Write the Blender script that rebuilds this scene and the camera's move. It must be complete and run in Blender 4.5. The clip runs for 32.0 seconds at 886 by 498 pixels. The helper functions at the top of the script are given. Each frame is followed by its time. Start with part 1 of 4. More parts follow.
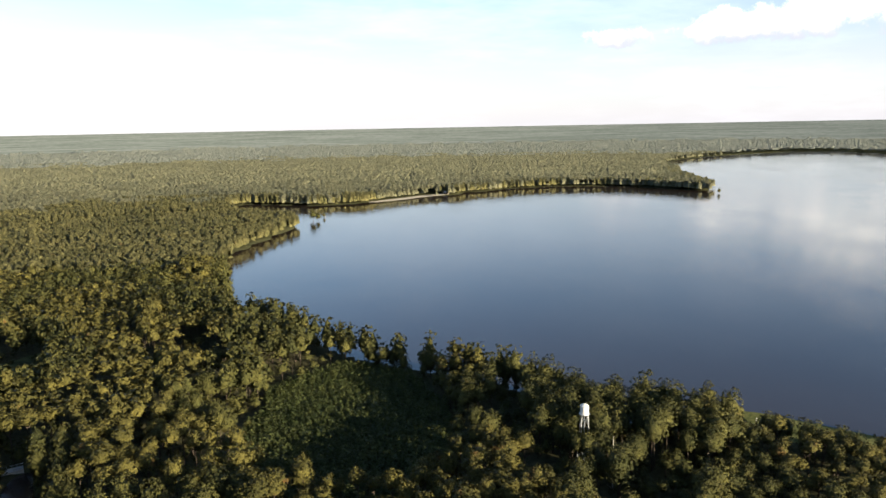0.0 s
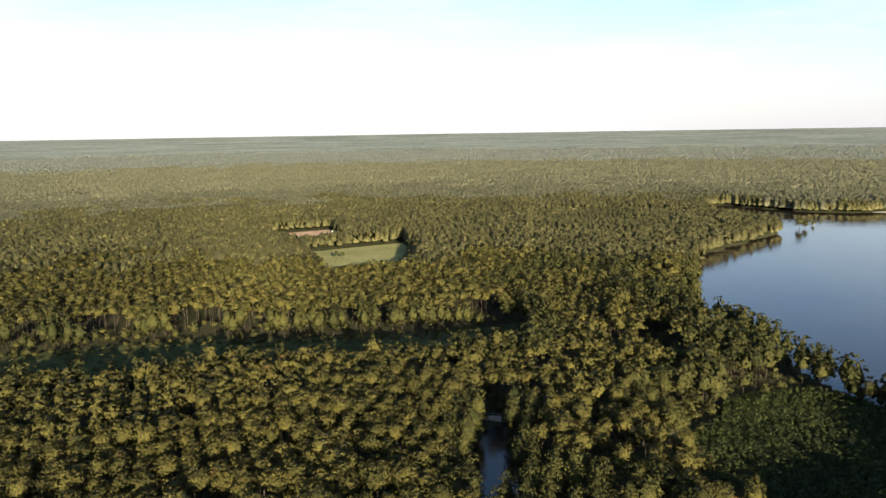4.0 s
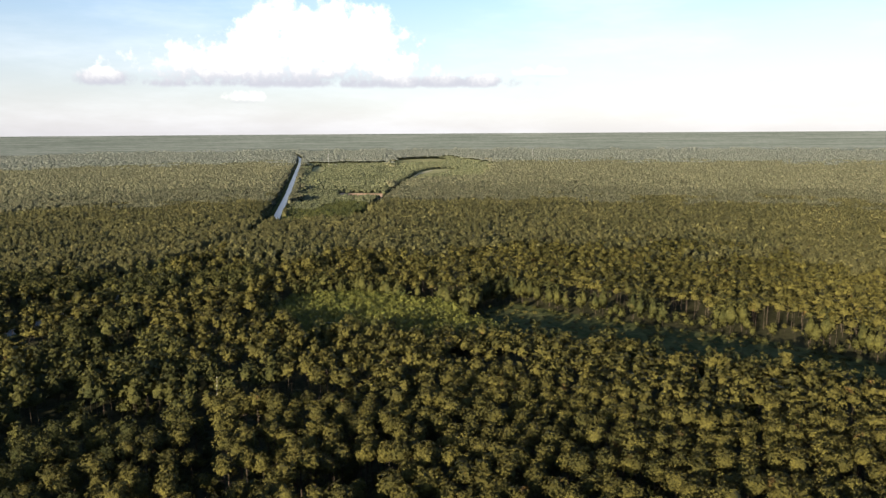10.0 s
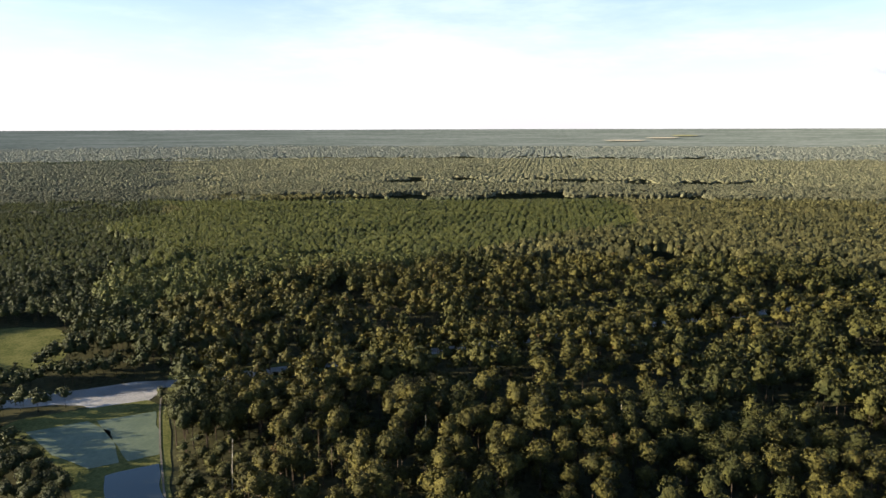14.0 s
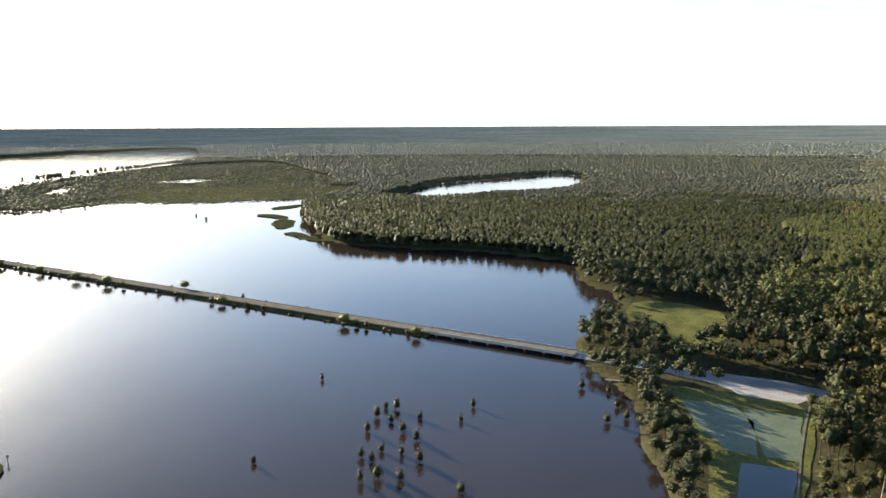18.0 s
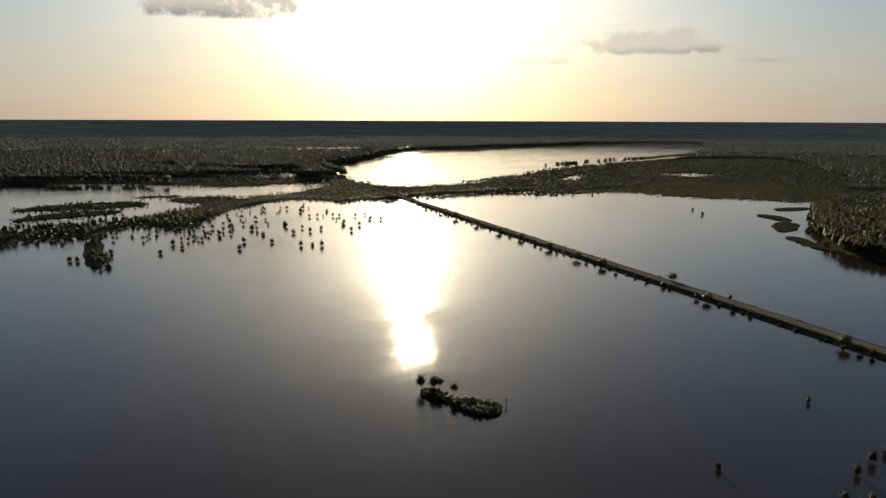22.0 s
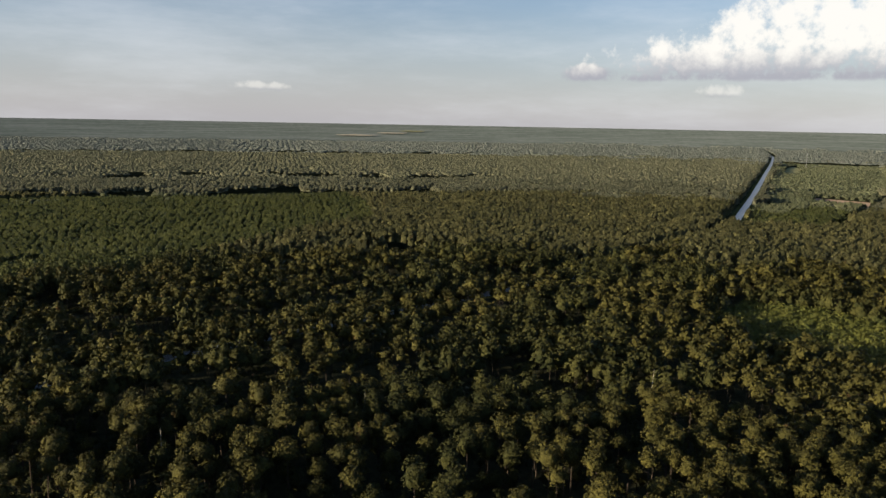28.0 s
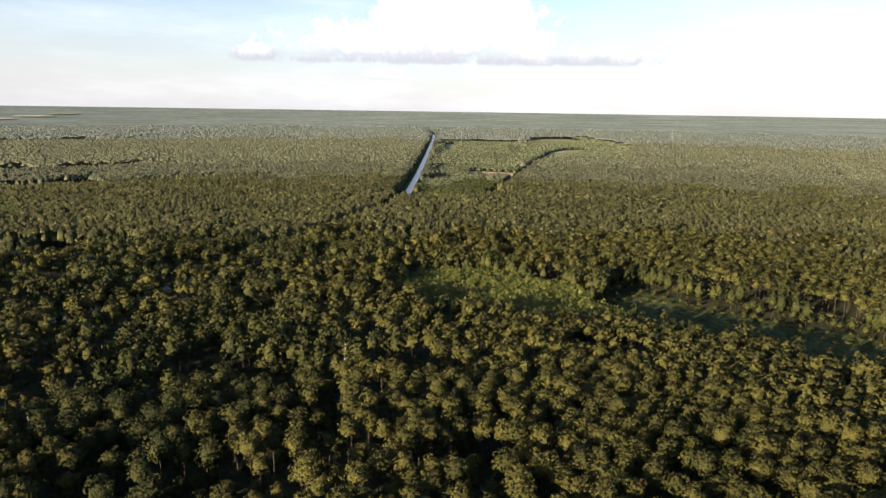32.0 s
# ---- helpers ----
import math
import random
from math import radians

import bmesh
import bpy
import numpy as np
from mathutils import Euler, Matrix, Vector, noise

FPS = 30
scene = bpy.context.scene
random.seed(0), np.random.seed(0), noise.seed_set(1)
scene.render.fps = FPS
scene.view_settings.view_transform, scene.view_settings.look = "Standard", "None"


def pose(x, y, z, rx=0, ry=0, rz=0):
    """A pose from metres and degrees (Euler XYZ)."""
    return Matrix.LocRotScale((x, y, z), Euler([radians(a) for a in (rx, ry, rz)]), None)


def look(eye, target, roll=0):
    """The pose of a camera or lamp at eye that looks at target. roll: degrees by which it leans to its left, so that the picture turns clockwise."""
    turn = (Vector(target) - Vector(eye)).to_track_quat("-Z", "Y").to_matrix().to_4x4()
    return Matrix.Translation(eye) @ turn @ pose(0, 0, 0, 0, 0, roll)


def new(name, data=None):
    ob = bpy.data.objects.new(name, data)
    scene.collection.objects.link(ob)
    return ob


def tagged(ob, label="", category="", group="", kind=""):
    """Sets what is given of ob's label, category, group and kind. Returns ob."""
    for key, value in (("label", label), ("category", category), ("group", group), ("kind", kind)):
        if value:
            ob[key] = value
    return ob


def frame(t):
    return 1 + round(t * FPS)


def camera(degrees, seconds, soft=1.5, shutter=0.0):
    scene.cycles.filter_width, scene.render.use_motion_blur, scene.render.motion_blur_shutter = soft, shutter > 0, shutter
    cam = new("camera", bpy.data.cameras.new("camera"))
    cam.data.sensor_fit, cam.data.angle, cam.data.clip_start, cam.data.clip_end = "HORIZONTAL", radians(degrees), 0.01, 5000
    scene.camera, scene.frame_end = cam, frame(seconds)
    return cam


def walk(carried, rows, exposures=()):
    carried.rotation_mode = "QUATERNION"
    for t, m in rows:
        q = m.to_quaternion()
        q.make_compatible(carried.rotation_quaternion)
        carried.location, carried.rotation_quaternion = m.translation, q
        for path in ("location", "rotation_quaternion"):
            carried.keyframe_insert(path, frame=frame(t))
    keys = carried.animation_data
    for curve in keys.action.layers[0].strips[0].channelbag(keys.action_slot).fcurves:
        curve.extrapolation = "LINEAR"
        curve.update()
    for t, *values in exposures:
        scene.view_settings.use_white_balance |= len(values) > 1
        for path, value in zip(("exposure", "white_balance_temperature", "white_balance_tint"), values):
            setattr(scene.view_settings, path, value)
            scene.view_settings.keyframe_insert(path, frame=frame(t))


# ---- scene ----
# A flooded reservoir among pine woods near sunset, seen from a drone that hovers
# 120 m over the water and turns on the spot.
EYE = 120.0

# ---- camera ----
cam = camera(63.69, 32.0, soft=1.5)
TURN = [  # seconds, yaw, pitch, roll
    (0, -0.02, -9.81, -1.08), (0.5, 3.50, -9.75, -1.23), (1, 15.23, -9.57, -1.27), (1.5, 25.66, -9.37, -1.09),
    (2, 27.55, -9.38, -1.05), (2.5, 27.66, -9.41, -1.01), (3, 27.95, -9.45, -1.02), (3.5, 32.75, -9.39, -0.97),
    (5.5, 41.48, -9.41, -0.80), (6, 44.80, -9.41, -0.77), (6.5, 53.13, -9.32, -0.78), (7, 63.18, -9.24, -0.67),
    (7.5, 73.15, -9.16, -0.55), (8, 81.71, -9.16, -0.48), (8.5, 83.12, -9.17, -0.49), (9, 82.57, -9.24, -0.39),
    (9.5, 81.89, -9.30, -0.42), (10, 82.47, -9.34, -0.37), (10.5, 88.32, -9.36, -0.43), (11, 98.24, -9.36, -0.32),
    (11.5, 108.46, -9.36, -0.28), (12, 110.83, -9.42, -0.24), (12.5, 110.50, -9.48, -0.20), (13, 118.53, -9.49, -0.24),
    (13.5, 131.71, -9.59, -0.20), (15.5, 156.51, -9.69, -0.32), (16, 172.29, -9.69, -0.36), (16.5, 182.86, -9.70, -0.16),
    (17, 183.71, -9.73, -0.18), (17.5, 183.25, -9.80, -0.13), (18, 190.41, -9.87, -0.25), (18.5, 201.65, -9.87, -0.05),
    (19, 204.12, -9.92, -0.04), (19.5, 203.71, -9.98, 0.03), (20, 207.59, -10.04, -0.06), (20.5, 220.67, -10.11, -0.04),
    (21, 228.57, -10.22, 0.15), (21.5, 229.33, -10.27, 0.21), (22, 229.00, -10.33, 0.21), (22.5, 228.55, -10.39, 0.32),
    (23, 226.20, -10.37, 0.20), (23.5, 217.48, -10.41, 0.45), (24, 206.77, -10.36, 0.50), (24.5, 195.83, -10.28, 0.69),
    (26.5, 151.61, -10.25, 0.85), (27, 140.46, -10.33, 1.19), (27.5, 129.32, -10.22, 1.25), (28, 118.21, -9.98, 1.05),
    (28.5, 107.11, -9.87, 1.11), (29, 97.09, -9.71, 0.98), (29.5, 94.30, -9.72, 0.91), (30, 93.66, -9.81, 0.80),
    (30.5, 93.35, -9.90, 0.79), (31, 93.10, -9.95, 0.80), (31.5, 92.90, -10.84, 0.93), (32, 92.80, -11.04, 0.85)]
walk(cam, [(t, pose(0, 0, EYE, 90 + pitch, 0, yaw) @ pose(0, 0, 0, 0, 0, roll)) for t, yaw, pitch, roll in TURN],
     [(t, stops + 0.36, 6700 if 20 <= t <= 24 else 6100, 9) for t, stops in (
         (0, 1.7), (3, 1.6), (6, 1.5), (9, 1.4), (13, 1.6), (15.5, 2.15), (16, 2.25), (17.5, 2.35), (18, 2.15), (18.5, 1.5), (19, 0.95), (20, 0.75), (21, 0.55), (22, 0.1), (23, -0.4),
         (24, -0.9), (24.5, -1.05), (26.5, 0.25), (27, 0.3), (28, 0.75), (29.5, 1.4), (32, 1.5))])

# ---- sun and sky ----
SUN_AZ, SUN_EL = 232.0, 10.8


def toward(az, el=0.0):
    a, e = radians(az), radians(el)
    return Vector((-math.sin(a) * math.cos(e), math.cos(a) * math.cos(e), math.sin(e)))


SUN = toward(SUN_AZ, SUN_EL)
lamp = bpy.data.lights.new("sun", "SUN")
lamp.energy, lamp.angle, lamp.color = 5.0, radians(0.55), (1.0, 0.85, 0.61)
sun = new("sun", lamp)
sun.matrix_world = look(SUN * 1000, (0, 0, 0))

world = bpy.data.worlds.new("evening_sky")
scene.world = world
world.use_nodes = True


class Net:
    """A short way to write node trees."""

    def __init__(self, tree):
        self.tree = tree
        tree.nodes.clear()

    def put(self, value, socket):
        if hasattr(value, "is_linked"):
            self.tree.links.new(value, socket)
        elif value is not None:
            socket.default_value = value

    def node(self, kind, ins=(), out=0, operation="", use_clamp=False):
        n = self.tree.nodes.new(kind)
        if operation:
            n.operation = operation
        if use_clamp:
            n.use_clamp = True
        for key, value in (ins.items() if isinstance(ins, dict) else enumerate(ins)):
            self.put(value, n.inputs[key])
        return n.outputs[out] if out is not None else n

    def math(self, op, a, b=None, c=None, clamp=False):
        return self.node("ShaderNodeMath", [v for v in (a, b, c) if v is not None], operation=op, use_clamp=clamp)

    def dot(self, a, b):
        return self.node("ShaderNodeVectorMath", (a, b), out=1, operation="DOT_PRODUCT")

    def step(self, v, lo, hi, a=0.0, b=1.0):
        n = self.node("ShaderNodeMapRange", {0: v, 1: lo, 2: hi, 3: a, 4: b}, out=None)
        n.interpolation_type = "SMOOTHSTEP"
        return n.outputs[0]

    def mix(self, f, a, b, blend="MIX"):
        n = self.node("ShaderNodeMix", out=None)
        n.data_type, n.blend_type = "RGBA", blend
        self.put(f, n.inputs[0]), self.put(a, n.inputs[6]), self.put(b, n.inputs[7])
        return n.outputs[2]

    def noise(self, vec, scale, detail=4.0, rough=0.55, out=0):
        return self.node("ShaderNodeTexNoise", {"Vector": vec, "Scale": scale, "Detail": detail, "Roughness": rough}, out=out)

    def ramp(self, v, stops):
        n = self.node("ShaderNodeValToRGB", (v,), out=None)
        e = n.color_ramp.elements
        while len(e) < len(stops):
            e.new(0.5)
        for el, (at, col) in zip(e, stops):
            el.position, el.color = at, (*col, 1)
        return n.outputs[0]


def sky_nodes():
    w = Net(world.node_tree)
    way = w.node("ShaderNodeTexCoord", out=0)
    air = w.node("ShaderNodeTexSky", out=None)
    air.sky_type, air.sun_disc = "NISHITA", False
    air.sun_elevation, air.sun_rotation = radians(SUN_EL), radians(360 - SUN_AZ)
    air.altitude, air.air_density, air.dust_density, air.ozone_density = 100, 1.0, 0.8, 1.5
    sky = w.node("ShaderNodeVectorMath", (air.outputs[0], (0.060, 0.065, 0.075)), operation="MULTIPLY")
    # pale evening haze low over the land
    high = w.node("ShaderNodeSeparateXYZ", (way,), out=2)
    haze = w.math("MULTIPLY", w.step(high, 0.26, -0.03), 0.8)
    sky = w.mix(haze, sky, (0.305, 0.284, 0.287, 1))
    # the sun's aureole in the hazy evening air
    near = w.math("MAXIMUM", w.dot(way, tuple(SUN)), 0.0)
    away = w.math("MAXIMUM", w.dot(way, tuple(-SUN)), 0.0)
    halo = w.math("MULTIPLY", w.math("POWER", away, 5.0), 0.05)
    for sharp, strong in ((22.0, 0.24), (110.0, 1.1), (420.0, 3.2), (1600.0, 10.0)):
        halo = w.math("MULTIPLY_ADD", w.math("POWER", near, sharp), strong, halo)
    glow = w.node("ShaderNodeVectorMath", {0: (1.0, 0.86, 0.62), 3: halo}, operation="SCALE")
    total = w.node("ShaderNodeVectorMath", (sky, glow), operation="ADD")
    # thin high cloud, drawn out along the horizon
    flat = w.node("ShaderNodeVectorMath", (way, (1.0, 1.0, 5.0)), operation="MULTIPLY")
    wisp = w.math("MULTIPLY", w.step(w.noise(flat, 2.3, 6.0, 0.62), 0.42, 0.78, 0.0, 0.30), w.step(high, 0.34, 0.18))
    total = w.mix(wisp, total, (0.50, 0.49, 0.49, 1))
    # heaps of cloud with flat shaded bases
    puff = w.noise(way, 22.0, 7.0, 0.62)
    fine = w.noise(way, 60.0, 4.0, 0.6)
    rag = w.math("ADD", w.math("MULTIPLY", w.math("SUBTRACT", puff, 0.5), 3.4), w.math("MULTIPLY", w.math("SUBTRACT", fine, 0.5), 1.3))
    lift = w.math("MULTIPLY", w.math("ARCSINE", high), 180 / math.pi)
    for lit, foot, heaps in CLOUDS:
        field = None
        for az, el, wide, tall in heaps:
            c = toward(az, el)
            side = toward(az - 90)
            x = w.math("DIVIDE", w.dot(way, tuple(side)), math.sin(radians(wide)))
            y = w.math("DIVIDE", w.dot(way, tuple(side.cross(c))), math.sin(radians(tall)))
            d2 = w.math("ADD", w.math("MULTIPLY", x, x), w.math("MULTIPLY", y, y))
            one = w.math("SUBTRACT", w.math("SUBTRACT", 1.0, d2), w.math("LESS_THAN", w.dot(way, tuple(c)), 0.5))
            field = one if field is None else w.math("MAXIMUM", field, one)
        body = w.math("MULTIPLY_ADD", rag, 1.15, field)
        deep = max(e + 0.75 * t for _, e, _, t in heaps) - foot
        base = w.step(w.math("MULTIPLY_ADD", rag, 0.12, lift), foot - 0.12, foot + 0.22)
        mask = w.math("MULTIPLY", w.step(body, 0.0, 0.9), base)
        shade = w.step(w.math("MULTIPLY_ADD", rag, 0.16 * deep, lift), foot + 0.04 * deep, foot + 0.42 * deep)
        dark, light = ((0.235, 0.225, 0.240, 1), (0.60, 0.55, 0.48, 1)) if lit else ((0.20, 0.20, 0.215, 1), (0.50, 0.45, 0.39, 1))
        total = w.mix(w.math("MULTIPLY", mask, 0.86 if deep > 2.5 else 0.6 if deep > 1.0 else 0.38), total, w.mix(shade, dark, light))
    back = w.node("ShaderNodeBackground", (total, 0.88))
    w.node("ShaderNodeOutputWorld", (back,), out=None)


# heaps of cloud: sunlit (1) or seen against the light (0), height of the flat base, and azimuth, elevation, half width, half height of each heap
CLOUDS = [(1, 5.4, [(336, 6.6, 7.5, 1.5), (329, 8.0, 6.0, 2.6), (346, 6.2, 3.0, 0.9)]),
          (1, 3.4, [(94, 4.8, 11.5, 2.2), (92.5, 6.8, 6.5, 3.6), (88.0, 6.6, 5.0, 3.0), (99.5, 5.0, 6.0, 2.0), (93, 3.7, 15.5, 0.7), (82, 3.8, 6.5, 0.7), (107, 3.9, 2.6, 0.8)]),
          (1, 2.2, [(98.0, 2.6, 1.8, 0.8), (132.2, 2.5, 2.4, 0.45), (67, 2.7, 6.0, 0.4), (334.6, 2.5, 3.5, 0.4)]),
          (1, 4.1, [(75, 4.5, 2.2, 0.7)]), (1, 3.4, [(58.3, 3.7, 2.8, 0.4)]),
          (0, 7.2, [(247, 8.2, 5.0, 1.9), (242, 8.8, 3.0, 1.7)]), (0, 4.8, [(213.5, 5.6, 5.5, 1.2), (209.5, 5.2, 3.0, 0.8)]), (0, 4.1, [(206, 4.4, 2.6, 0.6), (221, 4.4, 3.0, 0.4)])]
sky_nodes()


# ---- materials ----
def material(name):
    m = bpy.data.materials.new(name)
    m.use_nodes = True
    return m, Net(m.node_tree)


def finish(n, colour, rough=0.8, metal=0.0, bump=None, strength=0.3, spread=0.1, sheen=0.5, **more):
    p = n.node("ShaderNodeBsdfPrincipled", {"Base Color": colour, "Roughness": rough, "Metallic": metal, "Specular IOR Level": sheen, **more}, out=None)
    if bump is not None:
        n.put(n.node("ShaderNodeBump", {"Height": bump, "Strength": strength, "Distance": spread}), p.inputs["Normal"])
    n.node("ShaderNodeOutputMaterial", (p.outputs[0],), out=None)


def mottled(name, dark, light, fine, coarse, rough=0.85, bump=0.3, spread=0.1, metal=0.0):
    """A matt surface whose colour varies at two scales (metres)."""
    m, n = material(name)
    at = n.node("ShaderNodeNewGeometry", out=0)
    a, b = n.noise(at, 1.0 / fine, 5.0), n.noise(at, 1.0 / coarse, 3.0)
    f = n.math("ADD", n.math("MULTIPLY", a, 0.55), n.math("MULTIPLY", b, 0.45))
    finish(n, n.mix(n.step(f, 0.35, 0.65), (*dark, 1), (*light, 1)), rough, metal, a, bump, spread, 0.0 if rough > 0.8 else 0.4)
    return m


def foliage(name, dark, light, dry, gloss=0.6, grain=1.7, depth=0.8):
    """Leaves: each clump, each tree and each stand has a tint of its own; some light comes through."""
    m, n = material(name)
    g = n.node("ShaderNodeNewGeometry", out=None)
    at = g.outputs[0]
    clump = n.noise(at, 0.5, 1.0)
    tree, stand = n.noise(at, 0.11, 1.0), n.noise(at, 0.012, 2.0)
    f = n.math("ADD", n.math("MULTIPLY", clump, 0.3), n.math("ADD", n.math("MULTIPLY", tree, 0.9), n.math("MULTIPLY", stand, 0.5)))
    col = n.mix(n.step(f, 0.5, 1.2), (*dark, 1), (*light, 1))
    brown = n.step(n.noise(at, 0.16, 1.0), 0.70, 0.78, 0.0, 0.75)
    col = n.mix(brown, col, (*dry, 1))
    # hollows of the bump are darkened: painted shade in the gaps between leaves
    leaf_gaps = n.noise(at, grain, 4.0, 0.72)
    col = n.mix(n.step(leaf_gaps, 0.40, 0.60, depth, 0.0), col, n.mix(0.75, col, (0.018, 0.019, 0.010, 1)))
    bump = n.node("ShaderNodeBump", {"Height": leaf_gaps, "Strength": 1.0, "Distance": 1.5 / grain})
    p = n.node("ShaderNodeBsdfPrincipled", {"Base Color": col, "Roughness": gloss, "Specular IOR Level": 0.08, "Normal": bump})
    t = n.node("ShaderNodeBsdfTranslucent", (col,))
    n.node("ShaderNodeOutputMaterial", (n.node("ShaderNodeMixShader", (0.08, p, t)),), out=None)
    return m


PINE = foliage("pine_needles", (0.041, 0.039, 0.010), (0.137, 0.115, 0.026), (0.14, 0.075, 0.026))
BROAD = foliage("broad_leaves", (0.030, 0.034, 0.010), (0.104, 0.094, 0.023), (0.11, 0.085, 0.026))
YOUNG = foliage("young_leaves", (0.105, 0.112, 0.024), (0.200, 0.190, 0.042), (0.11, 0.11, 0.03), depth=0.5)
# Darker leaves for trees toward the sun: their shaded sides are painted in.
BACKLIT = foliage("backlit_leaves", (0.026, 0.033, 0.011), (0.078, 0.080, 0.024), (0.08, 0.065, 0.025))
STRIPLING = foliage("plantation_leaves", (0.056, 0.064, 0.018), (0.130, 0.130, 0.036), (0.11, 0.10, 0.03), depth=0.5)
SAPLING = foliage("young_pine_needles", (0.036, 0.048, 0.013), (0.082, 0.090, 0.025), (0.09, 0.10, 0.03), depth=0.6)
# Paler, greyer leaves with distance: haze is painted into these base colours.
MID = foliage("hazed_distant_leaves", (0.076, 0.074, 0.027), (0.184, 0.160, 0.060), (0.15, 0.10, 0.042), 0.7, 1.1, 0.5)
FAR = foliage("hazed_far_leaves", (0.105, 0.105, 0.058), (0.200, 0.184, 0.103), (0.14, 0.11, 0.065), 0.8, 0.6, 0.3)
FAR_BACKLIT = foliage("hazed_backlit_leaves", (0.064, 0.070, 0.044), (0.122, 0.118, 0.074), (0.10, 0.085, 0.05), 0.8, 0.6, 0.3)
FAR_YOUNG = foliage("hazed_young_leaves", (0.108, 0.116, 0.058), (0.190, 0.186, 0.092), (0.14, 0.11, 0.065), 0.8, 0.6, 0.3)
FARTHEST = foliage("hazed_farthest_leaves", (0.122, 0.132, 0.104), (0.195, 0.197, 0.158), (0.15, 0.14, 0.10), 0.9, 0.3, 0.2)
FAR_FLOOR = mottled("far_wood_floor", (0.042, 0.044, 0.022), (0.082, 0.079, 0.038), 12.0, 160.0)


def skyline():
    """Woods closed up into bands as the camera sees them; haze painted into the colour."""
    m, n = material("hazed_skyline_woods")
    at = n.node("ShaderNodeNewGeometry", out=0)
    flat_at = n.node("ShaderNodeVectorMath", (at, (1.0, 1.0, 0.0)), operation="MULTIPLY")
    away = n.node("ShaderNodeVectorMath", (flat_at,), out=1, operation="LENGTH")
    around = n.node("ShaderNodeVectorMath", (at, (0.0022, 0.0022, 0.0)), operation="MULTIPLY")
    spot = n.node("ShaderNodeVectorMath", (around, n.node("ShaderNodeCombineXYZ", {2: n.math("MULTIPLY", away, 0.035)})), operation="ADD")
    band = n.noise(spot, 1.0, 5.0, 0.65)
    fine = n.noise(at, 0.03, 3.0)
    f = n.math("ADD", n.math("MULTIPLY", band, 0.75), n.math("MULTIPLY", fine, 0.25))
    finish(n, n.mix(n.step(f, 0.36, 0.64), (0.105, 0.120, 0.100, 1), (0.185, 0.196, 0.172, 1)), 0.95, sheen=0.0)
    return m


SKYLINE = skyline()
BARK = mottled("pine_bark", (0.03, 0.024, 0.019), (0.08, 0.06, 0.044), 0.12, 1.5, 0.9, 0.6, 0.03)
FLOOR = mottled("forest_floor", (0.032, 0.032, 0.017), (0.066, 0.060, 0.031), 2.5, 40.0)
GRASS = mottled("rough_grass", (0.060, 0.066, 0.022), (0.130, 0.122, 0.045), 1.2, 14.0, bump=0.6, spread=0.3)
MARSH = mottled("marsh_grass", (0.040, 0.046, 0.018), (0.095, 0.095, 0.04), 3.0, 30.0, bump=0.6, spread=0.4)
# darker version of MARSH: the shade of backlit slopes is painted into it
BANK = mottled("shaded_weedy_bank", (0.026, 0.028, 0.014), (0.055, 0.055, 0.028), 1.0, 9.0, bump=0.6, spread=0.3)
HAY = mottled("pasture", (0.19, 0.18, 0.070), (0.29, 0.265, 0.11), 3.0, 40.0)
STUBBLE = mottled("dry_stubble", (0.19, 0.18, 0.08), (0.30, 0.28, 0.15), 4.0, 60.0)
CLAY = mottled("bare_clay", (0.36, 0.22, 0.13), (0.52, 0.36, 0.24), 2.0, 18.0)
SAND = mottled("pale_sand", (0.30, 0.25, 0.17), (0.48, 0.42, 0.32), 1.2, 12.0)
GRAVEL = mottled("wet_gravel", (0.16, 0.15, 0.14), (0.34, 0.31, 0.28), 0.8, 9.0, 0.7)
ASPHALT = mottled("worn_asphalt", (0.105, 0.106, 0.11), (0.165, 0.163, 0.16), 0.6, 8.0, 0.3)
CONCRETE = mottled("weathered_concrete", (0.26, 0.235, 0.20), (0.42, 0.39, 0.34), 0.5, 5.0, 0.8)
WEED = mottled("duckweed", (0.060, 0.078, 0.040), (0.098, 0.115, 0.062), 1.5, 11.0, 0.6, 0.1)
TANK = mottled("white_tank_paint", (0.40, 0.37, 0.32), (0.56, 0.53, 0.48), 0.4, 2.0, 0.45, 0.05)
STEEL = mottled("galvanised_steel", (0.30, 0.30, 0.29), (0.48, 0.48, 0.47), 0.3, 2.0, 0.5, 0.1, 0.02, 0.6)
TAN = mottled("dusty_concrete", (0.10, 0.088, 0.070), (0.165, 0.145, 0.12), 0.5, 7.0, 0.82)
ROOF = mottled("sheet_roof", (0.30, 0.29, 0.27), (0.45, 0.44, 0.42), 0.5, 4.0, 0.5, 0.1)
SIDING = mottled("white_siding", (0.60, 0.58, 0.54), (0.80, 0.78, 0.74), 0.4, 3.0, 0.6, 0.1)
WOOD = mottled("grey_timber", (0.15, 0.125, 0.10), (0.30, 0.26, 0.21), 0.3, 2.0, 0.85, 0.3, 0.02)
DARKGLASS, _n = material("dark_window_glass")
finish(_n, (0.02, 0.024, 0.028, 1), 0.08)


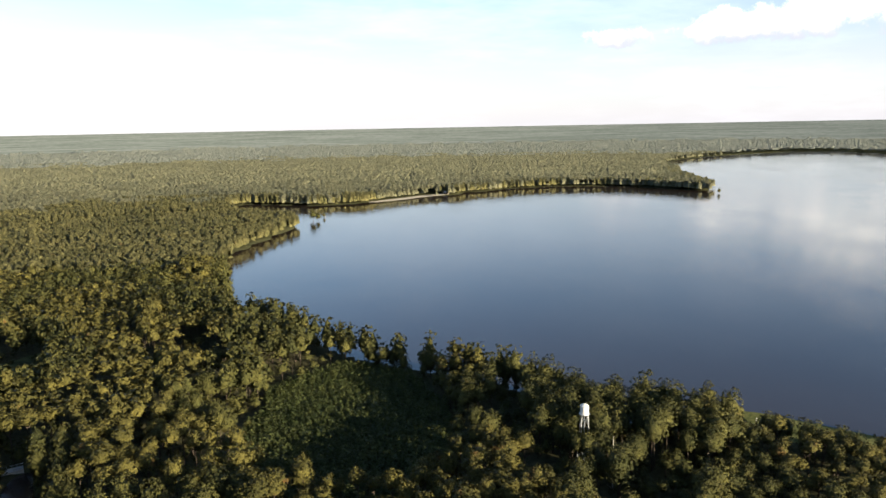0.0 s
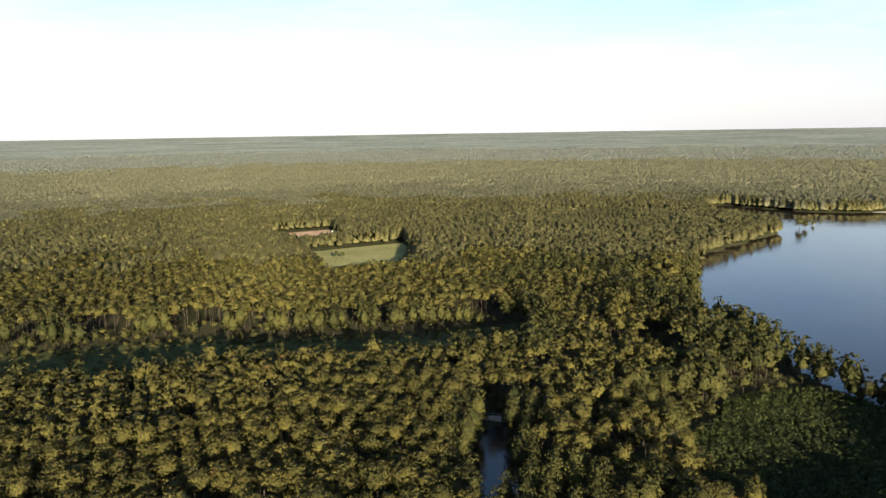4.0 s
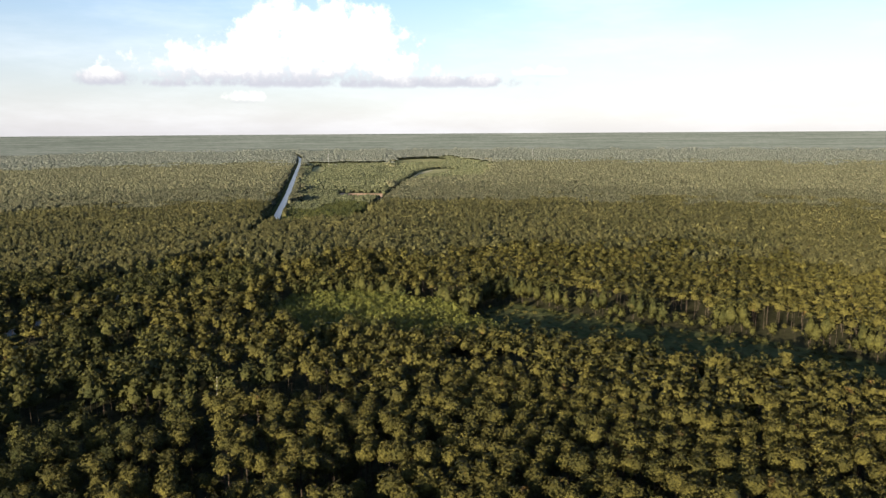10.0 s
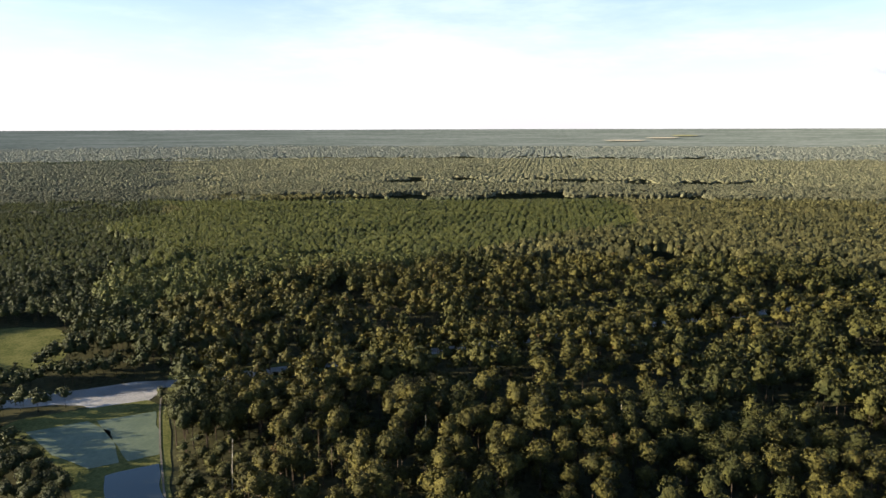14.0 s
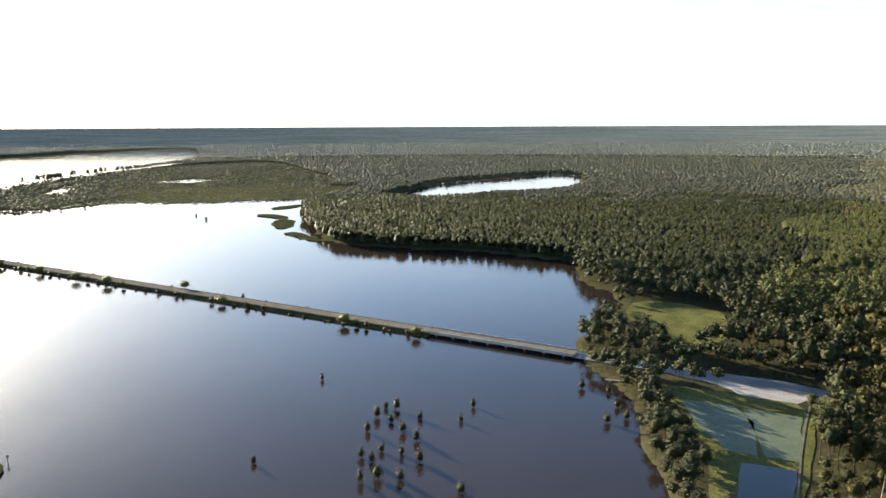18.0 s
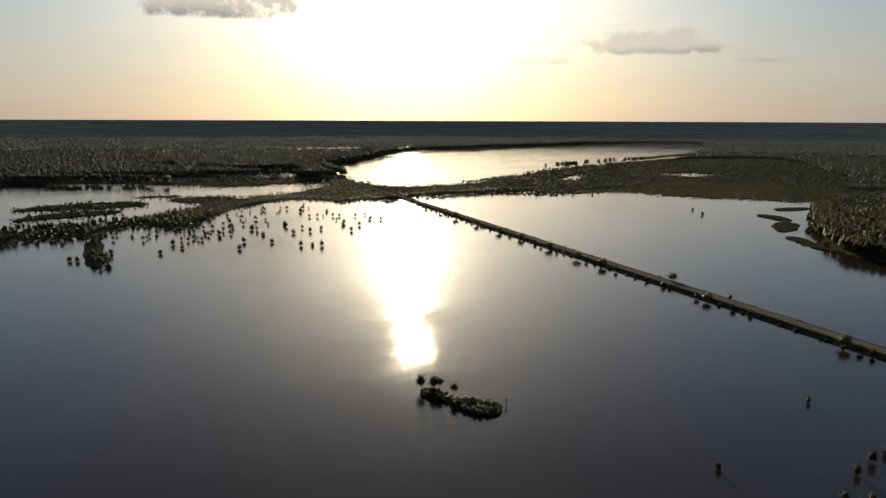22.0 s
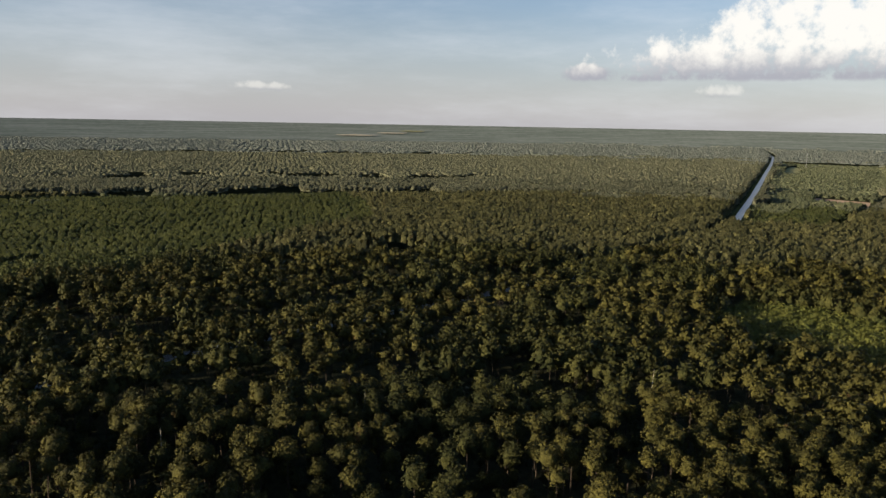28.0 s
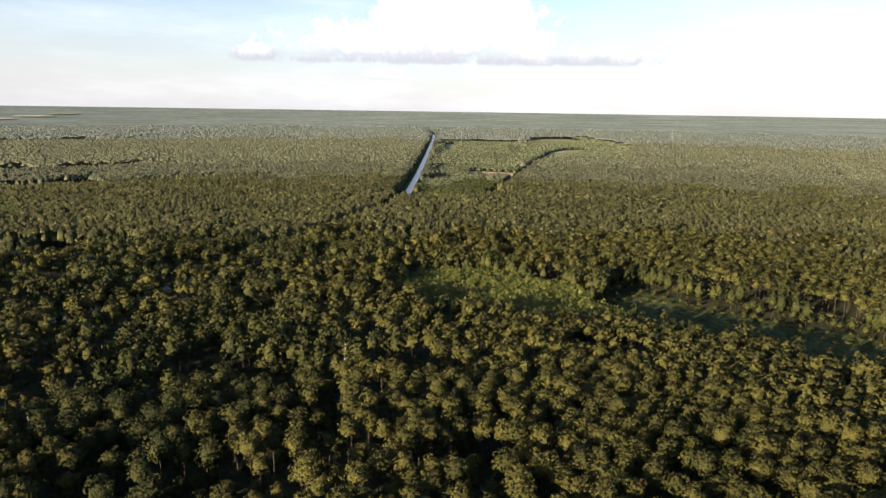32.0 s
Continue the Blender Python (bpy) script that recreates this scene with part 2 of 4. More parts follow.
def lake_water():
    m, n = material("lake_water")
    at = n.node("ShaderNodeNewGeometry", out=0)
    silt = n.step(n.noise(at, 0.004, 4.0), 0.35, 0.7)
    col = n.mix(silt, (0.018, 0.0130, 0.0100, 1), (0.027, 0.0195, 0.0152, 1))
    long = n.node("ShaderNodeVectorMath", (at, (1.0, 0.55, 1.0)), operation="MULTIPLY")
    wind = n.step(n.noise(long, 0.014, 4.0, 0.6), 0.34, 0.66, 0.36, 0.8)
    # calm water, a patch centred under the camera and sized to end the sun glitter
    off = n.node("ShaderNodeVectorMath", (at, (1.0, 1.0, 0.0)), operation="MULTIPLY")
    off = n.node("ShaderNodeVectorMath", (off,), out=1, operation="LENGTH")
    off = n.math("MULTIPLY_ADD", n.noise(long, 0.03, 4.0, 0.65), 90.0, off)
    wind = n.math("MULTIPLY", wind, n.step(off, 262.0, 322.0, 0.2, 1.0))
    swell = n.noise(long, 0.22, 2.0, 0.6)
    wave = n.noise(long, 0.75, 2.0, 0.6)
    chop = n.noise(long, 2.2, 3.0, 0.6)
    h = n.math("ADD", n.math("MULTIPLY", swell, 0.20), n.math("ADD", n.math("MULTIPLY", wave, 0.16), n.math("MULTIPLY", chop, 0.12)))
    h = n.math("MULTIPLY", n.math("MULTIPLY", h, 1.4), wind)
    rough = n.math("MULTIPLY_ADD", wind, 0.06, 0.03)
    finish(n, col, rough, 0.0, h, 1.0, 0.26, IOR=1.33)
    return m


WATER = lake_water()
POND = mottled("dark_pond_water", (0.020, 0.022, 0.016), (0.03, 0.03, 0.022), 2.0, 14.0, 0.06, 0.02, 0.02)


# ---- meshes ----
def mesh_object(name, verts, faces, mat, parent=None, label=""):
    me = bpy.data.meshes.new(name)
    me.from_pydata([tuple(v) for v in verts], [], [tuple(f) for f in faces])
    me.materials.append(mat)
    ob = new(name, me)
    if parent:
        ob.parent = parent
    return tagged(ob, label)


def tri_mesh(name, tris, mats, kinds=None):
    """One mesh from an array of triangles (n, 3, 6): corners, and the normals that round them off."""
    n = len(tris)
    tris, soft = tris[:, :, :3], tris[:, :, 3:]
    me = bpy.data.meshes.new(name)
    me.vertices.add(n * 3), me.loops.add(n * 3), me.polygons.add(n)
    me.vertices.foreach_set("co", np.ascontiguousarray(tris, np.float32).ravel())
    me.loops.foreach_set("vertex_index", np.arange(n * 3, dtype=np.int32))
    me.polygons.foreach_set("loop_start", np.arange(0, n * 3, 3, dtype=np.int32))
    for m in mats:
        me.materials.append(m)
    if kinds is not None:
        me.polygons.foreach_set("material_index", np.asarray(kinds, np.int32))
    me.update(calc_edges=True)
    if soft.shape[2] == 3:
        me.attributes.new("custom_normal", "FLOAT_VECTOR", "POINT").data.foreach_set("vector", np.ascontiguousarray(soft, np.float32).ravel())
    return me


def part(name, bm, mat, parent=None, label=""):
    me = bpy.data.meshes.new(name)
    bm.to_mesh(me)
    bm.free()
    me.materials.append(mat)
    ob = new(name, me)
    ob.parent = parent
    return tagged(ob, label)


def box(sx, sy, sz, at=(0, 0, 0), turn=0.0, bevel=0.0):
    bm = bmesh.new()
    bmesh.ops.create_cube(bm, size=1.0, matrix=pose(*at, 0, 0, turn) @ Matrix.Diagonal((sx, sy, sz, 1)))
    if bevel:
        bmesh.ops.bevel(bm, geom=bm.edges[:], offset=bevel, segments=1, affect="EDGES")
    return bm


def tube(a, b, r1, r2=None, sides=8):
    a, b = Vector(a), Vector(b)
    bm = bmesh.new()
    m = Matrix.Translation((a + b) / 2) @ (b - a).to_track_quat("Z", "Y").to_matrix().to_4x4()
    bmesh.ops.create_cone(bm, cap_ends=True, segments=sides, radius1=r1, radius2=r1 if r2 is None else r2, depth=(b - a).length, matrix=m)
    return bm


def join(*bms):
    out = bmesh.new()
    for b in bms:
        me = bpy.data.meshes.new("join")
        b.to_mesh(me)
        b.free()
        out.from_mesh(me)
        bpy.data.meshes.remove(me)
    return out


def thing(name, label, category, at=(0, 0, 0), turn=0.0, group="", kind=""):
    ob = tagged(new(name), label, category, group, kind)
    ob.matrix_world = pose(*at, 0, 0, turn)
    return ob


# ---- the plan ----
def loose(pts, rounds=2):
    """Round off a plan outline (Chaikin)."""
    p = np.array(pts, float)
    for _ in range(rounds):
        q = np.roll(p, -1, 0)
        p = np.stack([p * 0.75 + q * 0.25, p * 0.25 + q * 0.75], 1).reshape(-1, 2)
    return p


def hashed(ix, iy, seed):
    v = (ix.astype(np.int64) * 374761393 + iy.astype(np.int64) * 668265263 + seed * 1442695041) & 0x7FFFFFFF
    v = ((v ^ (v >> 13)) * 1274126177) & 0x7FFFFFFF
    return ((v ^ (v >> 16)) & 0xFFFF) / 65535.0


def field_noise(p, size, seed=0):
    """Smooth value noise over the plan, -1 to 1."""
    q = p / size
    i = np.floor(q).astype(np.int64)
    f = q - i
    f = f * f * (3 - 2 * f)
    a, b = hashed(i[:, 0], i[:, 1], seed), hashed(i[:, 0] + 1, i[:, 1], seed)
    c, d = hashed(i[:, 0], i[:, 1] + 1, seed), hashed(i[:, 0] + 1, i[:, 1] + 1, seed)
    return 2 * ((a * (1 - f[:, 0]) + b * f[:, 0]) * (1 - f[:, 1]) + (c * (1 - f[:, 0]) + d * f[:, 0]) * f[:, 1]) - 1


def signed(p, poly):
    """Distance of points to an outline, below zero inside it."""
    best = np.full(len(p), 1e18)
    inside = np.zeros(len(p), bool)
    for a, b in zip(poly, np.roll(poly, -1, 0)):
        e = b - a
        w = p - a
        t = np.clip((w @ e) / (e @ e + 1e-9), 0, 1)
        best = np.minimum(best, ((w - t[:, None] * e) ** 2).sum(1))
        if a[1] != b[1]:
            inside ^= ((a[1] > p[:, 1]) != (b[1] > p[:, 1])) & (p[:, 0] < a[0] + (p[:, 1] - a[1]) * e[0] / e[1])
    return np.where(inside, -1, 1) * np.sqrt(best)


def near_line(p, line):
    line = np.array(line, float)
    best = np.full(len(p), 1e18)
    for a, b in zip(line[:-1], line[1:]):
        e, w = b - a, p - a
        t = np.clip((w @ e) / (e @ e), 0, 1)
        best = np.minimum(best, ((w - t[:, None] * e) ** 2).sum(1))
    return np.sqrt(best)


NORTH_LAKE = [(165, 251), (147, 265), (120, 280), (99, 268), (70, 275), (50, 290), (38, 306), (21, 317), (-2, 338), (-27, 345),
              (-66, 382), (-76, 388), (-86, 414), (-94, 412), (-110, 430), (-132, 438), (-156, 500), (-202, 641), (-201, 730),
              (-190, 794), (-175, 883), (-186, 915), (-236, 950), (-300, 985), (-345, 1160), (-234, 1124), (-195, 1102),
              (-119, 1137), (-76, 1164), (8, 1244), (114, 1333), (241, 1393), (390, 1334), (460, 1215), (490, 1290), (505, 1500),
              (560, 1700), (660, 2195), (1037, 2537), (1303, 2674), (1443, 2659), (1500, 2200), (1500, 1500), (700, 500), (250, 180), (195, 232)]
WEST_LAKE = [(-24, -150), (-29, -178), (-34, -231), (-30, -249), (-27, -270), (-28, -294), (-25, -315), (-11, -345), (-3, -371),
             (-6, -399), (-14, -435), (-27, -469), (-34, -519), (-10, -533), (-6, -575), (-7, -591), (-3, -629), (34, -646),
             (89, -667), (144, -671), (202, -678), (252, -690), (305, -791), (376, -950), (430, -1102), (503, -1070), (620, -1004),
             (700, -1030), (755, -900), (831, -871), (848, -758), (870, -690), (829, -630), (899, -620), (858, -558), (957, -557),
             (955, -474), (859, -359), (767, -294), (800, -271), (834, -253), (778, -203), (787, -161), (780, -60), (800, 60),
             (400, 80), (100, -40), (0, -110)]
FAR_LAKE = [(1646, -995), (1636, -1076), (1867, -1334), (2158, -1673), (2155, -1989), (2196, -2409), (2195, -2863), (2174, -3439),
            (1980, -3516), (1599, -2890), (1303, -2299), (1228, -1946), (1195, -1638), (1155, -1372), (1060, -1128), (996, -949),
            (987, -855), (1025, -780), (1097, -769), (1244, -817)]
SOUTH_BAY = [(337, -1163), (308, -1235), (304, -1370), (239, -1546), (122, -1680), (60, -1786), (-11, -1780), (-27, -1430), (18, -1286),
             (92, -1220), (169, -1157), (236, -1090)]
WEST_BAY = [(862, -99), (867, -130), (865, -183), (878, -240), (899, -312), (947, -367), (1005, -428), (1029, -488), (1041, -573), (1088, -643),
            (1195, -772), (1262, -737), (1197, -690), (1185, -650), (1205, -514), (1288, -497), (1397, -396), (1460, -316), (1524, -236), (1561, -140), (1000, 20)]
WEST_CREEK = [(1776, -576), (1815, -690), (1658, -623), (1615, -664), (1492, -766), (1558, -858), (1342, -790), (1321, -702), (1406, -684), (1565, -631)]
CREEK = [(-156, 240), (-147, 240), (-138, 222), (-127, 204), (-114, 192), (-104, 180), (-117, 165), (-128, 182), (-137, 200), (-147, 212)]
POOL_A = [(940, -1130), (1016, -1264), (985, -1290), (900, -1140)]
POOL_B = [(900, -1400), (792, -1420), (793, -1500), (880, -1480)]
POND_EAST = [(-49, -312), (-70, -307), (-74, -290), (-68, -259), (-58, -261), (-51, -282)]
POND_WEST = [(-73, -305), (-95, -299), (-82, -256), (-71, -258)]
POND_DARK = [(-61, -252), (-79, -249), (-62, -190), (-44, -192)]
WATERS = [loose(o) for o in (NORTH_LAKE, WEST_LAKE, FAR_LAKE, SOUTH_BAY, WEST_BAY, WEST_CREEK, CREEK, POOL_A, POOL_B)]
PONDS = [np.array(o, float) for o in (POND_EAST, POND_WEST, POND_DARK)]
ISLAND = [(233, -187), (237, -195), (228, -198), (219, -195), (214, -200), (209, -202), (203, -207), (197, -205), (193, -198),
          (196, -193), (203, -191), (210, -190), (217, -192), (225, -189)]
BARS = [[(425, -895), (421, -917), (388, -907), (361, -877), (376, -866)], [(381, -853), (357, -867), (337, -833), (329, -781), (345, -780)],
        [(323, -748), (312, -767), (274, -723), (252, -696), (273, -703), (300, -730)], [(444, -983), (415, -1040), (399, -1019), (418, -958)],
        [(766, -192), (753, -206), (680, -184), (611, -166), (599, -154), (659, -160)],
        [(1064, -161), (1101, -233), (1081, -336), (1025, -352), (1003, -304), (1035, -218)], [(940, -141), (1010, -206), (988, -299), (947, -283), (951, -199)],
        [(1136, -326), (1117, -431), (1092, -415)], [(1093, -379), (1053, -492), (990, -450), (999, -384)], [(2080, -2300), (1950, -2500), (1930, -2480), (2060, -2290)]]
ISLES = [loose(o) for o in (ISLAND, *BARS)]
ROAD_LINE = [(1450, -875), (-3, -365)]
ROAD_LAND = [(-3, -365), (-111, -329), (-300, -262), (-560, -165), (-780, -108), (-913, -98), (-1388, -116), (-2870, -186), (-3423, -219), (-4290, -330)]
TRACK = [(-1080, 30), (-1107, 35), (-1783, 150), (-2067, 207), (-2218, 260)]
# open ground: outline, material, kind of ground
OPEN = {
    "pasture": ([(-548, 486), (-502, 590), (-466, 556), (-436, 504), (-462, 436)], HAY, "mown green pasture in the pine woods"),
    "clay_yard": ([(-687, 549), (-650, 626), (-610, 599), (-630, 546)], CLAY, "bare reddish clay clearing"),
    "meadow": ([(-34, -462), (-44, -492), (-73, -492), (-102, -466), (-92, -434), (-69, -418), (-42, -440)], GRASS, "rough yellow-green meadow beside the lake"),
    "clay_strip": ([(-1380, -20), (-1432, -17), (-1405, 66), (-1364, 63)], CLAY, "bare clay strip in the plantation"),
    "clay_patch": ([(-1017, 0), (-1049, 17), (-1038, 37), (-1005, 24)], CLAY, "small bare patch in the plantation"),
    "far_pasture": ([(-2016, 185), (-2218, 222), (-2363, 350), (-2188, 336), (-2003, 240)], STUBBLE, "pale green pasture far off"),
    "house_lawn": ([(-2307, -120), (-2657, -118), (-2477, -72), (-2139, -79)], STUBBLE, "pale lawn round far houses"),
    "long_pasture": ([(-3099, 200), (-3226, 439), (-2913, 408), (-2861, 207)], STUBBLE, "long pale pasture far off"),
    "beach": ([(-115, 1134), (-76, 1160), (-21, 1219), (14, 1250), (10, 1268), (-25, 1250), (-80, 1192), (-118, 1150)], SAND, "narrow pale sand beach under trees"),
    "grass_bank": ([(112, 286), (122, 281), (147, 266), (168, 249), (180, 225), (165, 225), (150, 238), (137, 246), (121, 257), (110, 272)], GRASS, "mown grass bank along the lake"),
    "gravel_yard": ([(-44, -357), (-61, -352), (-113, -337), (-108, -324), (-92, -309), (-79, -312), (-70, -332), (-46, -346)], GRAVEL, "pale wet gravel yard beside the road"),
    "pond_dikes": ([(-40, -330), (-75, -322), (-104, -312), (-88, -262), (-66, -200), (-55, -160), (-30, -160), (-41, -200), (-52, -258), (-46, -300)], GRASS, "grassy dikes round three small ponds"),
    "clearing": ([(-487, 107), (-444, 141), (-410, 178), (-386, 210), (-366, 237), (-341, 253), (-314, 275), (-289, 297),
                  (-265, 322), (-240, 345), (-221, 384), (-186, 322), (-199, 287), (-217, 265), (-238, 244), (-256, 224), (-283, 210),
                  (-293, 189), (-308, 167), (-330, 143), (-351, 111), (-390, 86), (-412, 62)], MARSH, "long low marshy clearing through the pines"),
}


def drawn_in(key, outline, hidden=0.0):
    """The near edge of a clearing lies hidden behind the trees before it."""
    o = np.array(outline, float)
    r = np.hypot(o[:, 0], o[:, 1])
    k = HIDDEN.get(key, hidden)
    return o * np.where(r < r.mean(), 1 - k, 1.0)[:, None]


HIDDEN = {"pasture": 0.05, "clay_yard": 0.05, "meadow": 0.08, "clay_strip": 0.05, "clay_patch": 0.09, "far_pasture": 0.05, "house_lawn": 0.06, "long_pasture": 0.05}
OPEN_ROUND = {k: loose(drawn_in(k, v[0]), 0 if k in ("pasture", "clay_yard", "clay_strip") else 1) for k, v in OPEN.items()}
# stands of young trees: outline, height in metres
STANDS = [([(-81, 310), (-55, 345), (-19, 335), (-2, 296), (3, 245), (-18, 212), (-53, 208), (-78, 240)], 9.0),
          ([(-447, -51), (-486, -40), (-498, 6), (-462, 59), (-411, 86), (-376, 105), (-387, 72), (-401, 24), (-415, -21)], 14.0),
          ([(-180, -507), (-275, -807), (-395, -1132), (-900, -1500), (-1300, -900), (-700, -500), (-450, -430), (-300, -450)], 14.0),
          ([(-960, -90), (-1388, -100), (-2700, -160), (-2700, 150), (-1783, 130), (-1107, 20), (-990, -10)], 10.0),
          ([(-1750, 80), (-2700, 160), (-3300, 460), (-2600, 520), (-1900, 380)], 10.5)]
THICKET = np.array(STANDS[0][0], float)
STANDS = STANDS[:1] + [(drawn_in("", o, (20.0 - tall) / (EYE - tall)), tall) for o, tall in STANDS[1:]]
MARSHES = [loose([(840, -760), (1000, -860), (1155, -1372), (1228, -1946), (1000, -2300), (700, -1800), (500, -1500), (430, -1150), (620, -1010), (755, -905)]),
           loose([(1262, -737), (1169, -625), (1227, -516), (1374, -452), (1486, -314), (1560, -330), (1420, -560), (1330, -740)])]


def shore(p):
    """Distance to the water's edge, below zero over water."""
    d = np.full(len(p), 1e9)
    for o in WATERS:
        d = np.minimum(d, signed(p, o))
    rough = np.clip(np.hypot(p[:, 0], p[:, 1]) / 300.0, 0.5, 5.0)
    d = d + rough * (2.2 * field_noise(p, 23.0, 3) + 1.2 * field_noise(p, 9.0, 5))
    for o in ISLES:
        size = min(np.ptp(o[:, 0]), np.ptp(o[:, 1]))
        d = np.maximum(d, -(signed(p, o) + 0.06 * size * field_noise(p, 0.35 * size, 9)))
    return d


RIM, EDGE, RISE = 4300.0, 4900.0, 97.0
LAND = 0.8


def land_height(p, d=None):
    r = np.hypot(p[:, 0], p[:, 1])
    d = shore(p) if d is None else d
    z = np.clip(0.5 * d, -2.0, LAND)
    return np.where(r > RIM, LAND + RISE * (r - RIM) / (EDGE - RIM), z)


def ground_sheet():
    turns = 512
    radii = np.concatenate([[1.0, 60.0, 110.0], np.geomspace(150.0, RIM, 190), np.linspace(RIM, EDGE, 6)[1:], [4960.0]])
    a = np.arange(turns) * 2 * np.pi / turns
    p = np.stack([np.outer(radii, -np.sin(a)), np.outer(radii, np.cos(a))], -1).reshape(-1, 2)
    z = land_height(p)
    v = np.c_[p, z]
    rows = len(radii)
    i, j = np.meshgrid(np.arange(rows - 1), np.arange(turns), indexing="ij")
    k = (j + 1) % turns
    quads = np.stack([i * turns + j, i * turns + k, (i + 1) * turns + k, (i + 1) * turns + j], -1).reshape(-1, 4)
    me = bpy.data.meshes.new("ground")
    me.vertices.add(len(v)), me.loops.add(len(quads) * 4), me.polygons.add(len(quads))
    me.vertices.foreach_set("co", v.astype(np.float32).ravel())
    me.loops.foreach_set("vertex_index", quads[:, ::-1].astype(np.int32).ravel().copy())
    me.polygons.foreach_set("loop_start", np.arange(0, len(quads) * 4, 4, dtype=np.int32))
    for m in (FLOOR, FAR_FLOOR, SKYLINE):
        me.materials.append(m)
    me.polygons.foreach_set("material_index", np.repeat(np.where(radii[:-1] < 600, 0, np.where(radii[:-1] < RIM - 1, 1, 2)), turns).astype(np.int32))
    me.update(calc_edges=True)
    tagged(new("ground", me), "dark forest floor that dips below the lake", "ground", kind="structure")


ground_sheet()
ring = [(4290 * math.sin(k * math.pi / 48), 4290 * math.cos(k * math.pi / 48), 0.0) for k in range(96)]
tagged(mesh_object("water", ring, [tuple(range(95, -1, -1))], WATER), "calm silty brown lake water with sky reflections", "water", kind="structure")


def fill(name, outline, z, mat, label, category, kind="structure", wobble=0.0, step=6.0):
    """A flat patch with an uneven edge."""
    pts = []
    for a, b in zip(outline, np.roll(outline, -1, 0)):
        n = max(1, int(np.hypot(*(b - a)) / step))
        pts += [a + (b - a) * k / n for k in range(n)]
    pts = np.array(pts)
    if wobble:
        pts = pts + wobble * np.stack([field_noise(pts, 11.0, 21), field_noise(pts, 11.0, 22)], 1)
    bm = bmesh.new()
    f = bm.faces.new([bm.verts.new((x, y, z)) for x, y in pts])
    if f.calc_area() and (f.normal_update() or f.normal.z < 0):
        f.normal_flip()
    bmesh.ops.triangulate(bm, faces=[f])
    ob = part(name, bm, mat)
    return tagged(ob, label, category, kind=kind)


for n, (key, (outline, mat, label)) in enumerate(OPEN.items()):
    far = np.hypot(*np.mean(outline, 0))
    fill(key, OPEN_ROUND[key], LAND + 0.04 + 0.01 * n, mat, label, "ground", wobble=min(2.0, far / 300.0), step=max(2.0, far / 60))
for n, o in enumerate(BARS):
    o = loose(o)
    c = o.mean(0)
    fill("marsh_bar", c + (o - c) * 0.93, LAND + 0.03, BANK, "low dark marsh bar in the lake", "marsh", wobble=2.0)
fill("pond_scum", PONDS[0], LAND + 0.24, WEED, "pond covered with pale green duckweed", "pond", wobble=1.0, step=2)
fill("pond_scum", PONDS[1], LAND + 0.24, WEED, "pond covered with pale green duckweed", "pond", wobble=1.0, step=2)

fill("pond_water", PONDS[2], LAND + 0.24, POND, "small dark still pond between grass dikes", "pond", wobble=1.0, step=2)


def ribbon(name, line, width, z, mat, label, category):
    line = np.array(line, float)
    v, f = [], []
    dense = [line[0]]
    for a, b in zip(line[:-1], line[1:]):
        n = max(1, int(np.hypot(*(b - a)) / 30))
        dense += [a + (b - a) * k / n for k in range(1, n + 1)]
    dense = np.array(dense)
    for _ in range(3):
        dense[1:-1] = (dense[:-2] + 2 * dense[1:-1] + dense[2:]) / 4
    t = np.gradient(dense, axis=0)
    t /= np.hypot(t[:, 0], t[:, 1])[:, None]
    s = np.c_[t[:, 1], -t[:, 0]] * width / 2
    for a, b in zip(dense + s, dense - s):
        v += [(*a, z), (*b, z)]
    f = [(2 * k, 2 * k + 2, 2 * k + 3, 2 * k + 1) for k in range(len(dense) - 1)]
    return tagged(mesh_object(name, v, f, mat), label, category, kind="structure")


ribbon("road_verge", ROAD_LAND[1:], 22.0, LAND + 0.22, GRASS, "mown grass verge of the highway", "verge")
ribbon("road", ROAD_LAND, 10.0, LAND + 0.26, ASPHALT, "straight grey asphalt highway through the woods", "road")
ribbon("track", TRACK, 9.0, LAND + 0.2, SAND, "pale sandy track between plantations", "track")
ribbon("path", [(-104, -318), (-97, -304), (-83, -262), (-56, -170)], 0.7, LAND + 0.3, TAN, "narrow pale service path beside the ponds", "path")
# dark surface stands for the tree shade over this road
ribbon("access_road", [(-13, 335), (-6, 303), (1, 276), (10, 240), (20, 215)], 4.0, LAND + 0.2, BANK, "narrow access road beside the young pines, shade painted into its colour", "road")


# ---- trees ----
def sphere(cuts):
    """Directions and faces of a unit sphere made of even triangles."""
    bm = bmesh.new()
    bmesh.ops.create_icosphere(bm, subdivisions=cuts, radius=1.0)
    bm.verts.ensure_lookup_table()
    d = np.array([v.co[:] for v in bm.verts])
    f = np.array([[v.index for v in face.verts] for face in bm.faces])
    bm.free()
    return d, f


def flat(tris):
    """Add each triangle's own normal to its corners."""
    n = np.cross(tris[:, 1] - tris[:, 0], tris[:, 2] - tris[:, 0])
    n /= np.linalg.norm(n, axis=1)[:, None] + 1e-9
    return np.concatenate([tris, np.repeat(n[:, None], 3, 1)], 2)


# crown shapes of a tree 20 m high: height of the heart, half width, reach upwards and downwards of the heart, size of a clump
SHAPES = {"pine": (15.2, 3.15, 4.6, 2.8, 1.3), "broad": (12.6, 3.5, 7.2, 5.6, 1.7), "edge": (10.0, 3.3, 9.6, 8.4, 1.8),
          "young": (11.0, 4.4, 8.4, 8.0, 2.3), "sapling": (5.0, 2.8, 14.5, 4.0, 1.9)}


